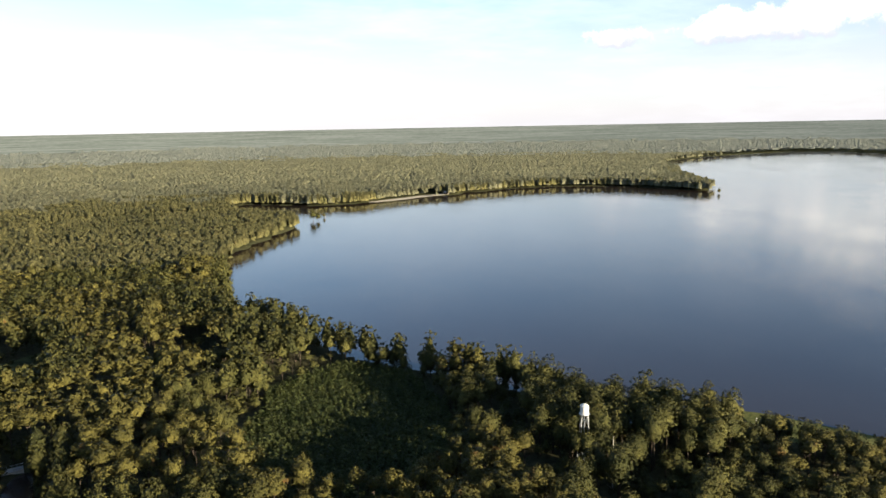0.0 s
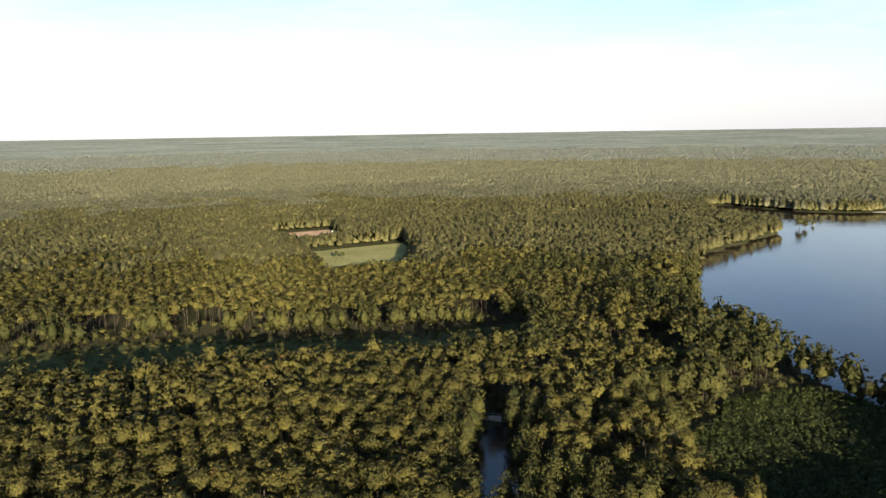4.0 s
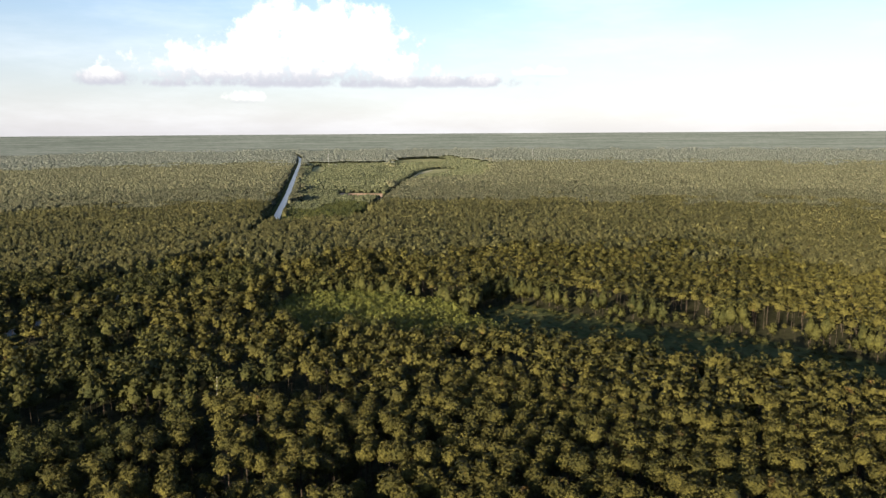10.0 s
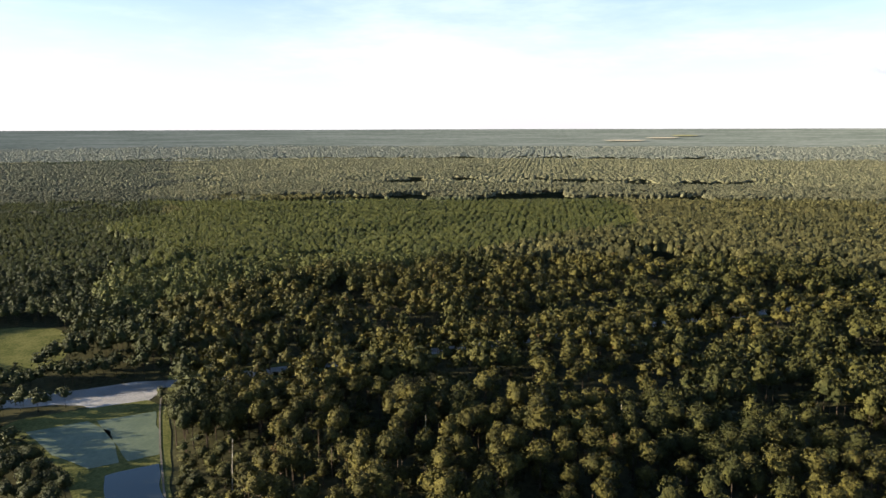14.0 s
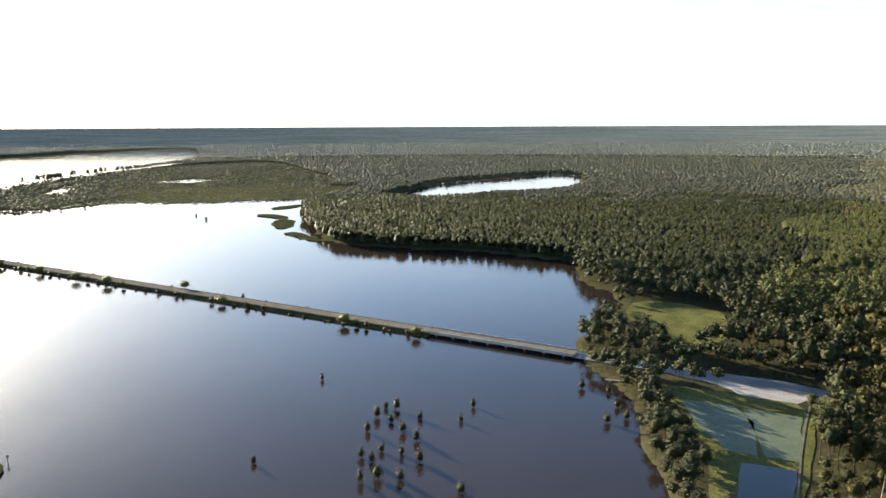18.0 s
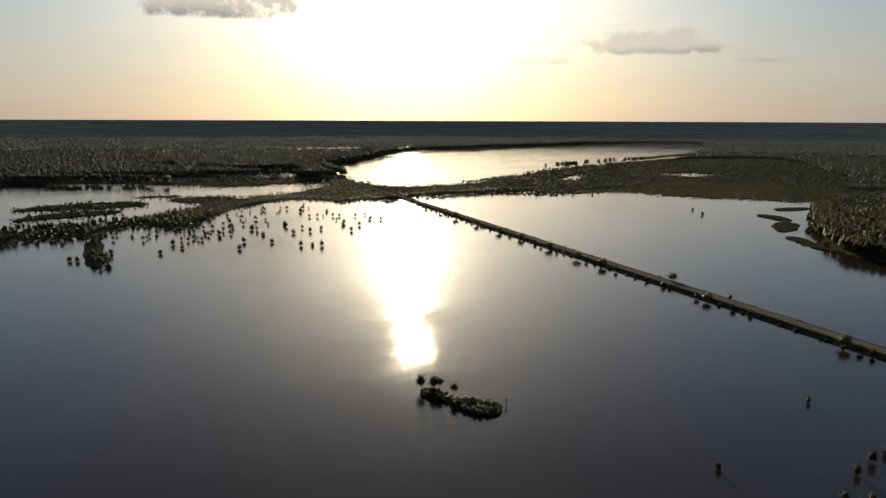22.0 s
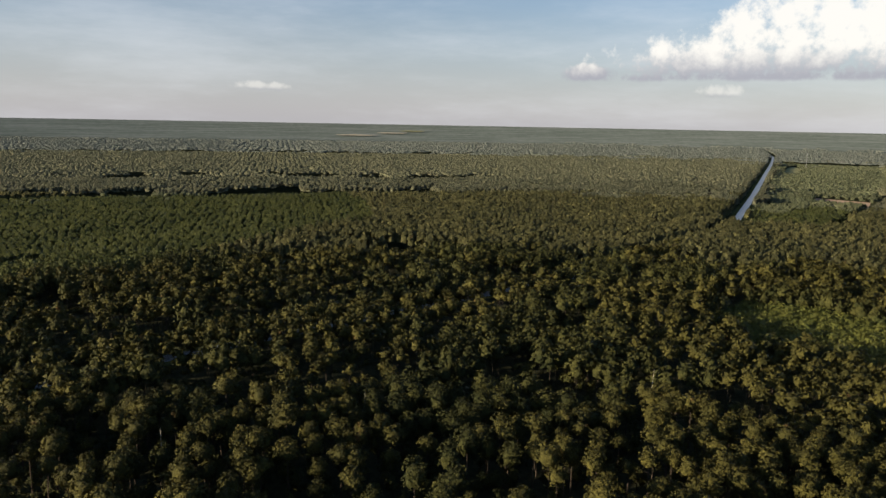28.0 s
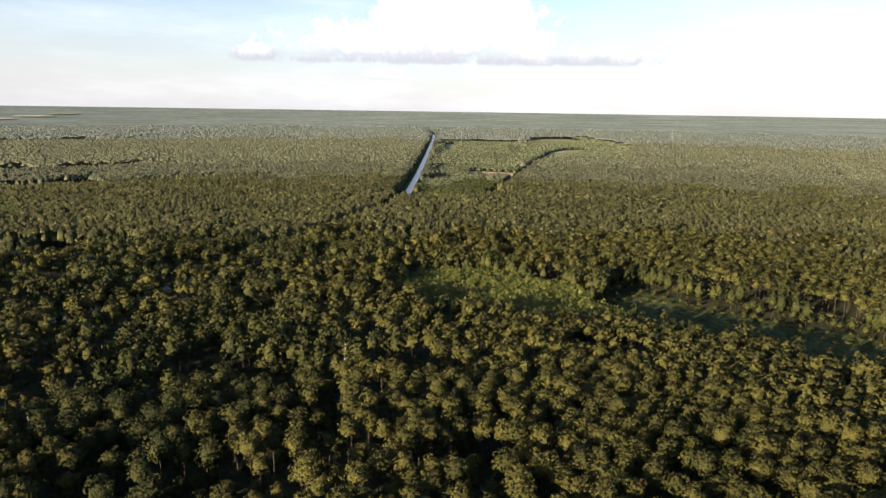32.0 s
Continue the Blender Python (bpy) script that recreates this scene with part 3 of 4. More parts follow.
def clump_places(rng, kind, count):
    """Middles and radii of the leaf clumps that make up a crown."""
    heart, wide, up, down, size = SHAPES[kind]
    spin = rng.random() * 6.3
    k = np.arange(count)
    low = -0.75 if kind in ("edge", "young", "sapling") else -0.55
    h = low + (0.97 - low) * (k + rng.uniform(0.2, 0.8, count)) / count
    a = spin + 2.4 * k + rng.normal(0, 0.35, count)
    ring = np.sqrt(np.maximum(0.0, 1 - h * h)) * rng.uniform(0.78, 1.06, count)
    if kind == "sapling":
        ring = (0.85 - 0.8 * (h - low) / (0.97 - low)) * rng.uniform(0.8, 1.1, count)
    r = size * rng.uniform(0.72, 1.3, count) * math.sqrt(14 / count)
    if kind == "sapling":
        r = r * (1.15 - 0.6 * (h - low) / (0.97 - low))
    lean = rng.normal(0, 0.45, 2)
    z = heart + np.where(h > 0, h * (up - 0.75 * r), h * (down - 0.6 * r)) + rng.normal(0, 0.5, count) * (kind == "pine")
    reach = ring * (wide - 0.45 * r)
    return np.c_[reach * np.cos(a) + lean[0] * h, reach * np.sin(a) + lean[1] * h, z], r


def crown_of(rng, kind, clumps, cuts, sprays, size):
    """Foliage of one tree about 20 m high: clumps of many leaf sprays round a rough inner crown (corners and normals)."""
    heart, wide, up, down, _ = SHAPES[kind]
    mids, radii = clump_places(rng, kind, clumps)
    core = np.array([mids[:, 0].mean(), mids[:, 1].mean(), heart])
    dirs, faces = sphere(cuts)
    dirs = dirs @ np.array(Matrix.Rotation(rng.random() * 6.3, 3, "Z")).T
    t = 0.74 / np.sqrt((dirs[:, :2] ** 2).sum(1) / wide ** 2 + (dirs[:, 2] / np.where(dirs[:, 2] > 0, up, down)) ** 2)
    if kind == "sapling":
        t = t * np.where(dirs[:, 2] > 0, 0.8 - 0.25 * dirs[:, 2], 1.0)
    at = core + dirs * (t * rng.uniform(0.85, 1.1, len(dirs)))[:, None]
    faces = faces[dirs[faces].mean(1)[:, 2] > (-0.62 if kind in ("pine", "broad") else -0.9)]
    out = [np.concatenate([at[faces], dirs[faces]], 2)]
    # sprays on the outside of the clumps only
    many = sprays * 5
    way = rng.normal(0, 1, (many, 3))
    way[:, 2] = np.where(rng.random(many) < 0.65, np.abs(way[:, 2]), way[:, 2])
    way /= np.linalg.norm(way, axis=1)[:, None]
    c = rng.choice(clumps, many, p=radii ** 2 / (radii ** 2).sum())
    p = mids[c] + way * (radii[c] * rng.uniform(0.82, 1.14, many))[:, None]
    gap = np.linalg.norm(p[:, None] - mids[None], axis=2) / radii[None]
    gap[np.arange(many), c] = 9.0
    keep = np.where((gap.min(1) > 0.86) & (p[:, 2] > core[2] - down))[0][:sprays]
    p, c, way = p[keep], c[keep], way[keep]
    n = len(p)
    face = way + rng.normal(0, 0.42, (n, 3))
    face /= np.linalg.norm(face, axis=1)[:, None]
    u = np.cross(face, rng.normal(0, 1, (n, 3)))
    u /= np.linalg.norm(u, axis=1)[:, None]
    v = np.cross(face, u)
    s = size * rng.uniform(0.65, 1.35, (n, 1))
    card = np.stack([p + u * s * 1.15, p - 0.5 * u * s + 0.87 * v * s, p - 0.5 * u * s - 0.87 * v * s], 1)
    soft = 0.45 * way + 0.85 * (p - core) / np.linalg.norm(p - core, axis=1)[:, None] + (0.3 if sprays > 30 else 0.08) * face
    soft /= np.linalg.norm(soft, axis=1)[:, None]
    out.append(np.concatenate([card, np.repeat(soft[:, None], 3, 1)], 2))
    return np.concatenate(out)


def trunk_tris(rng, top, r, sides=5, limbs=0):
    """A tapered trunk with a slight bend, and a few limbs."""
    levels = np.array([0.0, 0.45, 1.0])
    bend = rng.normal(0, 0.25, (3, 2)) * levels[:, None]
    a = np.arange(sides) * 2 * np.pi / sides
    ringed = [np.c_[b[0] + r * (1 - 0.72 * l) * np.cos(a), b[1] + r * (1 - 0.72 * l) * np.sin(a), np.full(sides, top * l)] for l, b in zip(levels, bend)]
    out = []
    for lo, hi in zip(ringed[:-1], ringed[1:]):
        for k in range(sides):
            m = (k + 1) % sides
            out += [[lo[k], lo[m], hi[m]], [lo[k], hi[m], hi[k]]]
    for _ in range(limbs):
        z, b = top * rng.uniform(0.6, 0.95), rng.random() * 6.3
        tip = np.array([2.4 * math.cos(b), 2.4 * math.sin(b), z + 1.2])
        w = np.array([-math.sin(b), math.cos(b), 0]) * 0.13
        base = np.array([0, 0, z])
        out += [[base - w, base + w, tip], [base + (0, 0, 0.2), base - (0, 0, 0.2), tip]]
    return flat(np.array(out))


def dome(rng, wide, top, low, rings, sides=5):
    """A tree seen from far off: an uneven crown in one or two rings round its tip."""
    tip = np.array([*rng.normal(0, 0.5, 2), top])
    belts = []
    for reach, z in ((0.72, 0.74), (1.0, 0.2))[-rings:]:
        a = rng.random() * 6.3 + np.arange(sides) * 2 * np.pi / sides
        q = np.c_[np.cos(a), np.sin(a)] * wide * reach * rng.uniform(0.75, 1.2, (sides, 1))
        belts.append(np.c_[q, np.full(sides, low + (top - low) * z) + rng.normal(0, 0.05 * top, sides)])
    out = [[belts[0][k], belts[0][(k + 1) % sides], tip] for k in range(sides)]
    for up, down in zip(belts[:-1], belts[1:]):
        for k in range(sides):
            m = (k + 1) % sides
            out += [[down[k], down[m], up[k]], [down[m], up[m], up[k]]]
    out = np.array(out)
    n = out - (0, 0, low + 0.2 * (top - low))
    n = 0.65 * n / np.linalg.norm(n, axis=2)[..., None] + (0, 0, 0.35)
    return np.concatenate([out, n / np.linalg.norm(n, axis=2)[..., None]], 2)


rng = np.random.default_rng(7)
MODELS = {}
for kind, top in (("pine", 16.0), ("broad", 13.0), ("young", 12.0), ("edge", 12.0), ("sapling", 14.0)):
    lumps = {"pine": 17, "young": 12, "sapling": 12}.get(kind, 22)
    bare = np.zeros((0, 3, 6))
    MODELS[kind, 0] = [(crown_of(rng, kind, lumps, 2, 430 if kind == "pine" else 470, 0.38), trunk_tris(rng, top, 0.26, 5, 3)) for _ in range(12)]
    MODELS[kind, 1] = [(crown_of(rng, kind, lumps * 2 // 3, 1, 62 if kind in ("pine", "sapling", "young") else 78, 0.88), trunk_tris(rng, top, 0.15, 3)[::2]) for _ in range(12)]
    low = {"pine": 6.0, "broad": 3.0}.get(kind, 1.0)
    wide = SHAPES[kind][1]
    MODELS[kind, 2] = [(np.concatenate([dome(rng, 1.06 * wide, 20.0, low, 2, 5), crown_of(rng, kind, 7, 1, 6, 1.2)[-6:]]), bare) for _ in range(12)]
    MODELS[kind, 3] = [(dome(rng, 1.12 * wide, 20.0, 10.0, 2, 4), bare) for _ in range(8)]
    MODELS[kind, 4] = [(dome(rng, 1.2 * wide, 20.0, 13.0, 1, 4), bare) for _ in range(8)]



ROWS = radians(41.0)  # the planted rows run along the clearing


def bearing(p):
    return np.degrees(np.arctan2(-p[:, 0], p[:, 1])) % 360


def in_rows(p):
    """The tended pine stand, whose old trees stand wide apart in rows."""
    az = bearing(p)
    return (az > 24) & (az < 84) & (np.hypot(p[:, 0], p[:, 1]) < 640) & (np.abs(signed(p, OPEN_ROUND["clearing"])) > 15)


def grid(rng, reach, gap, loose_by):
    n = int(2.3 * reach / gap) + 1
    g = (np.arange(n) - n / 2) * gap
    p = np.stack(np.meshgrid(g, g), -1).reshape(-1, 2)
    p[:, 0] += np.where((np.arange(n * n) // n) % 2, gap / 2, 0)
    p = p * (0.82, 1.22)
    p = p @ np.array([[math.cos(ROWS), math.sin(ROWS)], [-math.sin(ROWS), math.cos(ROWS)]])
    return p + rng.uniform(-loose_by, loose_by, p.shape) * gap


def scatter(rng, r0, r1, gap, rows=True):
    """Places in a ring round the hovering point: planted rows in the pine stands, uneven elsewhere."""
    p = grid(rng, r1, gap, 0.42)
    if rows:
        q = grid(rng, r1, 1.34 * gap, 0.15)
        p = np.concatenate([p[~in_rows(p)], q[in_rows(q)]])
    r = np.hypot(p[:, 0], p[:, 1])
    r = np.where(r > 240, r * (1 + 0.10 * field_noise(p, 60.0, 71) + 0.05 * field_noise(p, 17.0, 72)), r)
    az = bearing(p)
    return p[(r >= r0) & (r < r1) & (np.hypot(p[:, 0], p[:, 1]) < EDGE - 15) & ((az < 268) | (az > 322))]


def stand_heights(p, rng, planted=False):
    """Tree height at each place, 0 where none grows; and whether it is a young tree."""
    d = shore(p)
    even = np.where(in_rows(p) | (np.hypot(p[:, 0], p[:, 1]) > 620), 0.5, 1.0)
    h = 20.0 + even * (2.0 * field_noise(p, 120.0, 31) + 2.2 * field_noise(p, 35.0, 32) + rng.normal(0, 1.9, len(p)))
    az = np.degrees(np.arctan2(-p[:, 0], p[:, 1])) % 360
    young = np.zeros(len(p), bool)
    edges = []
    for outline, tall in STANDS:
        o = np.array(outline, float)
        size = min(np.ptp(o[:, 0]), np.ptp(o[:, 1]))
        e = signed(p, o) + min(90.0, 0.06 * size) * field_noise(p, max(45.0, 0.12 * size), 33)
        inside = (e < 0) & ((np.hypot(p[:, 0], p[:, 1]) < 1120) | (tall < 12))
        deep = np.clip(-e / (0.15 * size), 0.0, 1.0) if size > 500 else 1.0
        low = tall * (1 + 0.12 * field_noise(p, 60.0, 34)) + rng.normal(0, 0.07 * tall, len(p))
        h = np.where(inside, low * deep + h * (1 - deep), h)
        young |= inside
        if outline is STANDS[1][0]:
            edges.append(np.abs(signed(p, o)))
    for o in MARSHES:
        inside = signed(p, o) < 0
        thin = rng.random(len(p)) < 0.55 + 0.4 * (field_noise(p, 90.0, 41) > 0.1)
        h = np.where(inside, np.where(thin, rng.uniform(2.5, 8, len(p)), 0), h)
    r = np.hypot(p[:, 0], p[:, 1])
    h = np.where((az > 318) & (az < 337) & (r < 430) & ~young, h * 0.62, h)
    h = np.where((az > 163.5) & (az < 200) & (r < 380), h * 0.52, h)
    lower = np.clip((az + 5 * field_noise(p, 110.0, 77) - 157) / 11, 0, 1) * np.clip((218 - az) / 6, 0, 1)
    h = np.where((r > 380) & ~young, h * (1 - 0.32 * lower), h)
    h = np.where((az > 8) & (az < 30) & (r > 600) & (r < 1000), h * 0.8, h)
    for s in (8.0, 20.0, 34.0):
        h = np.where(signed(p - s * np.array(toward(SUN_AZ))[:2], THICKET) < 0, np.minimum(h, 10.0 + 0.2 * s + rng.uniform(0, 3, len(p))), h)
    h = np.where((signed(p, THICKET) < 0) | (near_line(p, [(-13, 335), (-6, 303), (1, 276), (10, 240)]) < 2.6), 0, h)
    h = np.where(d < -1.0 + 3 * rng.random(len(p)), 0, h)
    tower = np.hypot(p[:, 0] - 48.2, p[:, 1] - 234.6)
    h = np.where(tower < 3.5, 0, np.where((tower < 20) & (np.hypot(p[:, 0], p[:, 1]) < 242), np.minimum(h, 17.0), h))
    for o in ISLES:
        h = np.where(signed(p, o) < 9, 0, h)
    for o in PONDS:
        h = np.where(signed(p, o) < 1, 0, h)
    edge = np.minimum(d, np.min(edges, 0))
    # open marsh along the far side of the lake
    fen = (p[:, 0] > 395) & (p[:, 0] < 760) & (p[:, 1] < -880) & (p[:, 1] > -1300)
    h = np.where(fen & (h > 0), np.where(rng.random(len(p)) < 0.6, rng.uniform(0.8, 2.6, len(p)), 0), h)
    # the wooded strip that the highway crosses in the west, low and ragged
    spit = (p[:, 0] > 740) & (p[:, 0] < 1260) & (p[:, 1] > -900) & (p[:, 1] < -20)
    h = np.where(spit, np.where((d > 0.5) & (rng.random(len(p)) < np.where(p[:, 0] > 870, 0.6, 0.95)), rng.uniform(2.2, np.where(p[:, 0] > 870, 5.0, 9.0)), 0), h)
    for key, o in OPEN_ROUND.items():
        e = signed(p, o)
        if key == "clearing":
            h = np.where(e < 0, np.where(rng.random(len(p)) < 0.8, rng.uniform(1.2, 4.5, len(p)), 0), h)
        else:
            h = np.where(e < 2.0, 0, h)
        if key in ("pasture", "clay_yard", "meadow"):
            for s in (6.0, 14.0, 24.0, 36.0, 50.0, 66.0):
                ahead = signed(p - s * np.array(toward(SUN_AZ))[:2], o) < 0
                h = np.where(ahead & (e > 0), np.minimum(h, 3.0 + 0.2 * s + rng.uniform(0, 2.5, len(p))), h)
        edge = np.minimum(edge, np.abs(e))
    for line, clear in ((ROAD_LAND[5:], 13.0), (ROAD_LAND[:6], 5.5), (ROAD_LINE, 9.0), (TRACK, 11.0)):
        e = near_line(p, line) - clear
        h = np.where(e < 0, 0, h)
        edge = np.minimum(edge, np.abs(e))
    # large broadleaf crowns stand farther apart in the south-east
    spread = (az > 95) & (az < 165) & (r < 640) & (rng.random(len(p)) < 0.30)
    h = np.where(spread, h * rng.uniform(0.2, 0.45, len(p)), h)
    # natural gaps where the dark floor shows
    if not planted:
        h = np.where(signed(p, np.array(STANDS[1][0])) < 1.0, 0, h)
    gaps = (field_noise(p, 30.0, 51) + 0.8 * field_noise(p, 13.0, 52) > np.where(in_rows(p), 1.1, np.where(r < 310, 0.45, np.where(r < 620, 0.6, 9.0)))) & ~young & (h > 14)
    h = np.where(gaps, np.where(rng.random(len(p)) < 0.85, h * rng.uniform(0.22, 0.55, len(p)), 0), h)
    return np.where(r > 1050, h * 0.85, h), young, edge < 11.0


def is_pine(p, edge):
    az = np.degrees(np.arctan2(-p[:, 0], p[:, 1])) % 360
    core = (az > 34) & (az < 92)
    return np.where(core, 0.95, 0.55) + 0.35 * field_noise(p, 45.0, 61) - 1.4 * edge > 0.5


def plant(p, h, young, edge, level, rng, slim=1.0):
    """Lists of crown and trunk triangles by kind, for all the places."""
    pine = is_pine(p, edge)
    az = bearing(p)
    # trees toward the sun, which take the leaf colours darkened for backlight
    sunward = (az + 4 * field_noise(p, 70.0, 64) > 160) & (az < 268) & ~young & (slim == 1) & (np.hypot(p[:, 0], p[:, 1]) < 2700)
    z = np.maximum(land_height(p), -0.6)
    made = {}
    for kind, pick in (("sapling", young & (h > 0) & (slim < 1)), ("young", young & (h > 0) & (slim == 1)), ("pine", pine & ~young & ~sunward & (h > 0)), ("hardwood", sunward & (h > 0)),
                       ("edge", edge & ~pine & ~young & ~sunward & (h > 0)), ("broad", ~edge & ~pine & ~young & ~sunward & (h > 0))):
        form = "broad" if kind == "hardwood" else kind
        which = rng.integers(0, len(MODELS[form, level]), len(p))
        for m, (crown, trunk) in enumerate(MODELS[form, level]):
            i = np.where(pick & (which == m))[0]
            if not len(i):
                continue
            a = rng.random(len(i)) * 2 * np.pi
            tall = h[i] / 20.0
            wide = np.where(tall < 0.45, 0.42 + 0.6 * tall, tall ** 0.45) * rng.uniform(0.85, 1.2, len(i)) * {"pine": 1.03, "young": 0.95, "edge": 1.1, "sapling": 1.1}.get(kind, 1.06) * slim
            wide = wide * LUMP
            if kind == "pine":
                wide = wide * np.where(in_rows(p[i]), 1.16, 1.0)
            for name, tris in (("crown", crown), ("trunk", trunk)):
                if not len(tris):
                    continue
                c, s = (np.cos(a) * wide)[:, None, None], (np.sin(a) * wide)[:, None, None]
                x, y = tris[None, :, :, 0], tris[None, :, :, 1]
                c1, s1 = np.cos(a)[:, None, None], np.sin(a)[:, None, None]
                nx, ny, nz = (tris[None, :, :, k] for k in (3, 4, 5))
                v = np.stack([x * c - y * s + p[i, 0, None, None], x * s + y * c + p[i, 1, None, None],
                              tris[None, :, :, 2] * tall[:, None, None] + z[i][:, None, None] - 0.1,
                              nx * c1 - ny * s1, nx * s1 + ny * c1, nz + 0 * c1], -1)
                made.setdefault((kind, name), []).append(v.reshape(-1, 3, 6))
    return {k: np.concatenate(v) for k, v in made.items()}


LEAF = {"pine": PINE, "broad": BROAD, "young": YOUNG, "edge": BROAD, "sapling": SAPLING, "hardwood": BACKLIT}
WORDS = {"pine": "pines with clumped olive-green crowns", "broad": "broadleaf trees with rounded dark green crowns",
         "young": "young plantation pines, low and even", "hardwood": "dense broadleaf trees behind the lake, shade painted into dark green leaves",
         "edge": "bushy trees leafy to the ground along the edges"}
LUMP = 1.0
NEAR = 205.0


def forest(made, where, level, far_leaf=None):
    for kind in ("pine", "broad", "young", "edge", "hardwood"):
        if (kind, "crown") not in made:
            continue
        crown = made[kind, "crown"]
        trunk = made.get((kind, "trunk"), np.zeros((0, 3, 6)))
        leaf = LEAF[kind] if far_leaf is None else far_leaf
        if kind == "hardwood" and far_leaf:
            leaf = FAR_BACKLIT if far_leaf is FAR else BACKLIT
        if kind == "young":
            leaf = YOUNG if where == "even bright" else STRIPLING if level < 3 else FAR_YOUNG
        me = tri_mesh("forest", np.concatenate([crown, trunk]), [leaf, BARK], np.r_[np.zeros(len(crown)), np.ones(len(trunk))])
        name = {"pine": "pine_forest", "broad": "broadleaf_forest", "young": "young_plantation", "edge": "forest_edge", "hardwood": "backlit_forest"}[kind]
        tagged(new(name, me), f"{where} stand of {WORDS[kind]}", "forest", kind="stuff")


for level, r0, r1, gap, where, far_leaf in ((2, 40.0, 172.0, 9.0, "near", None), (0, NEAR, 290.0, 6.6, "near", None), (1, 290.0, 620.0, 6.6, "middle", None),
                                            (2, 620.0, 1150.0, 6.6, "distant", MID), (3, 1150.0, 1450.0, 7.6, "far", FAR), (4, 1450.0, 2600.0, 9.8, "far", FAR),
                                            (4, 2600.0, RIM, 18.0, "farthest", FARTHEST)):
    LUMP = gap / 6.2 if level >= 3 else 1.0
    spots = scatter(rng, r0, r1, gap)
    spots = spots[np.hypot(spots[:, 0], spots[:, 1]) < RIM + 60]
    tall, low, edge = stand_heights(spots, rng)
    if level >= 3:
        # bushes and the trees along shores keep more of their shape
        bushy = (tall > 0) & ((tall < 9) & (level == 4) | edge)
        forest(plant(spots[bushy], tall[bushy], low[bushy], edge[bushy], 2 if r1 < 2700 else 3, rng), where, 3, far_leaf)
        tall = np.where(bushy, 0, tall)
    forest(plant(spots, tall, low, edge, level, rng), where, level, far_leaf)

# low growth under and between the nearest trees
LUMP = 1.0
spots = scatter(rng, NEAR - 8, 320.0, 8.6, False)
tall, low, edge = stand_heights(spots, rng)
tall = np.where(low, 0, np.minimum(tall, rng.uniform(5.0, 9.5, len(spots)) + 3.0 * (field_noise(spots, 25.0, 91) > 0.2)))
forest(plant(spots, tall, low, np.ones(len(spots), bool), 1, rng), "low shady", 1)

# trees close together along the far shores
LUMP = 1.0
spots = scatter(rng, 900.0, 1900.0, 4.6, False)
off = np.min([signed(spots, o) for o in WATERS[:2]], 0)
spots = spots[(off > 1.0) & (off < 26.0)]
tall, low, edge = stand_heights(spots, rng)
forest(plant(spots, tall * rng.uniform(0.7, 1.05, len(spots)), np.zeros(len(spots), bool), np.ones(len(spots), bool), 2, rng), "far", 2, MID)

# the even young stand beside the marshy clearing
LUMP = 1.0
STAND = np.array(STANDS[1][0])
spots = scatter(rng, 300.0, 640.0, 4.3, False)
spots = spots[signed(spots, STAND) + 4 * field_noise(spots, 30.0, 36) < 0]
tall, low, edge = stand_heights(spots, rng, True)
forest(plant(spots, np.where(tall > 0, rng.normal(11.0, 0.9, len(spots)), 0), np.ones(len(spots), bool), np.zeros(len(spots), bool), 1, rng), "even bright", 1)


# the dense thicket of young pines
spots = scatter(rng, 150.0, 400.0, 2.3, False)
inside = signed(spots, THICKET) + 3 * field_noise(spots, 18.0, 33) < 0
spots = spots[inside]
made = plant(spots, rng.normal(5.0, 0.5, len(spots)) + 0.9 * field_noise(spots, 25.0, 35), np.ones(len(spots), bool), np.zeros(len(spots), bool), 1, rng, 0.8)
me = tri_mesh("thicket", made["sapling", "crown"], [SAPLING])
tagged(new("young_plantation", me), "dense thicket of young green pines", "plantation", kind="stuff")

# single trees: a few models, copied
TREE_MODELS = {}
for kind in ("pine", "broad", "young", "edge"):
    TREE_MODELS[kind] = [(tri_mesh("crown", crown, [LEAF[kind]]), tri_mesh("trunk", trunk, [BARK])) for crown, trunk in MODELS[kind, 0]]


def tree(name, kind, model, x, y, z, tall, wide, turn, label, group=""):
    crown, trunk = TREE_MODELS[kind][model % len(TREE_MODELS[kind])]
    top = tagged(new(name), label, "tree", group)
    k = tall / 20.0
    top.matrix_world = pose(x, y, z, 0, 0, turn) @ Matrix.Diagonal((wide * k, wide * k, k, 1))
    for n, me in (("trunk", trunk), ("crown", crown)):
        ob = new(n, me)
        ob.parent = top
    return top


spots = scatter(rng, 172.0, NEAR, 7.0)
tall, low, edge = stand_heights(spots, rng)
pine = is_pine(spots, edge)
for n in np.where(tall > 0)[0]:
    kind = "young" if low[n] else "pine" if pine[n] else "edge" if edge[n] else "broad"
    label = {"pine": "tall pine with clumped olive-green crown in the wood", "broad": "rounded dark green broadleaf tree in the wood",
             "young": "young green pine in the plantation", "edge": "bushy dark green tree leafy to the ground"}[kind]
    tree({"pine": "pine_tree", "broad": "broadleaf_tree", "young": "young_pine", "edge": "bushy_tree"}[kind], kind, int(n), *spots[n], LAND - 0.1, tall[n],
         rng.uniform(0.9, 1.2) * (1.2 if kind == "pine" and in_rows(spots[n:n + 1])[0] else 1.0), rng.uniform(0, 360), label, "trees of the near wood")

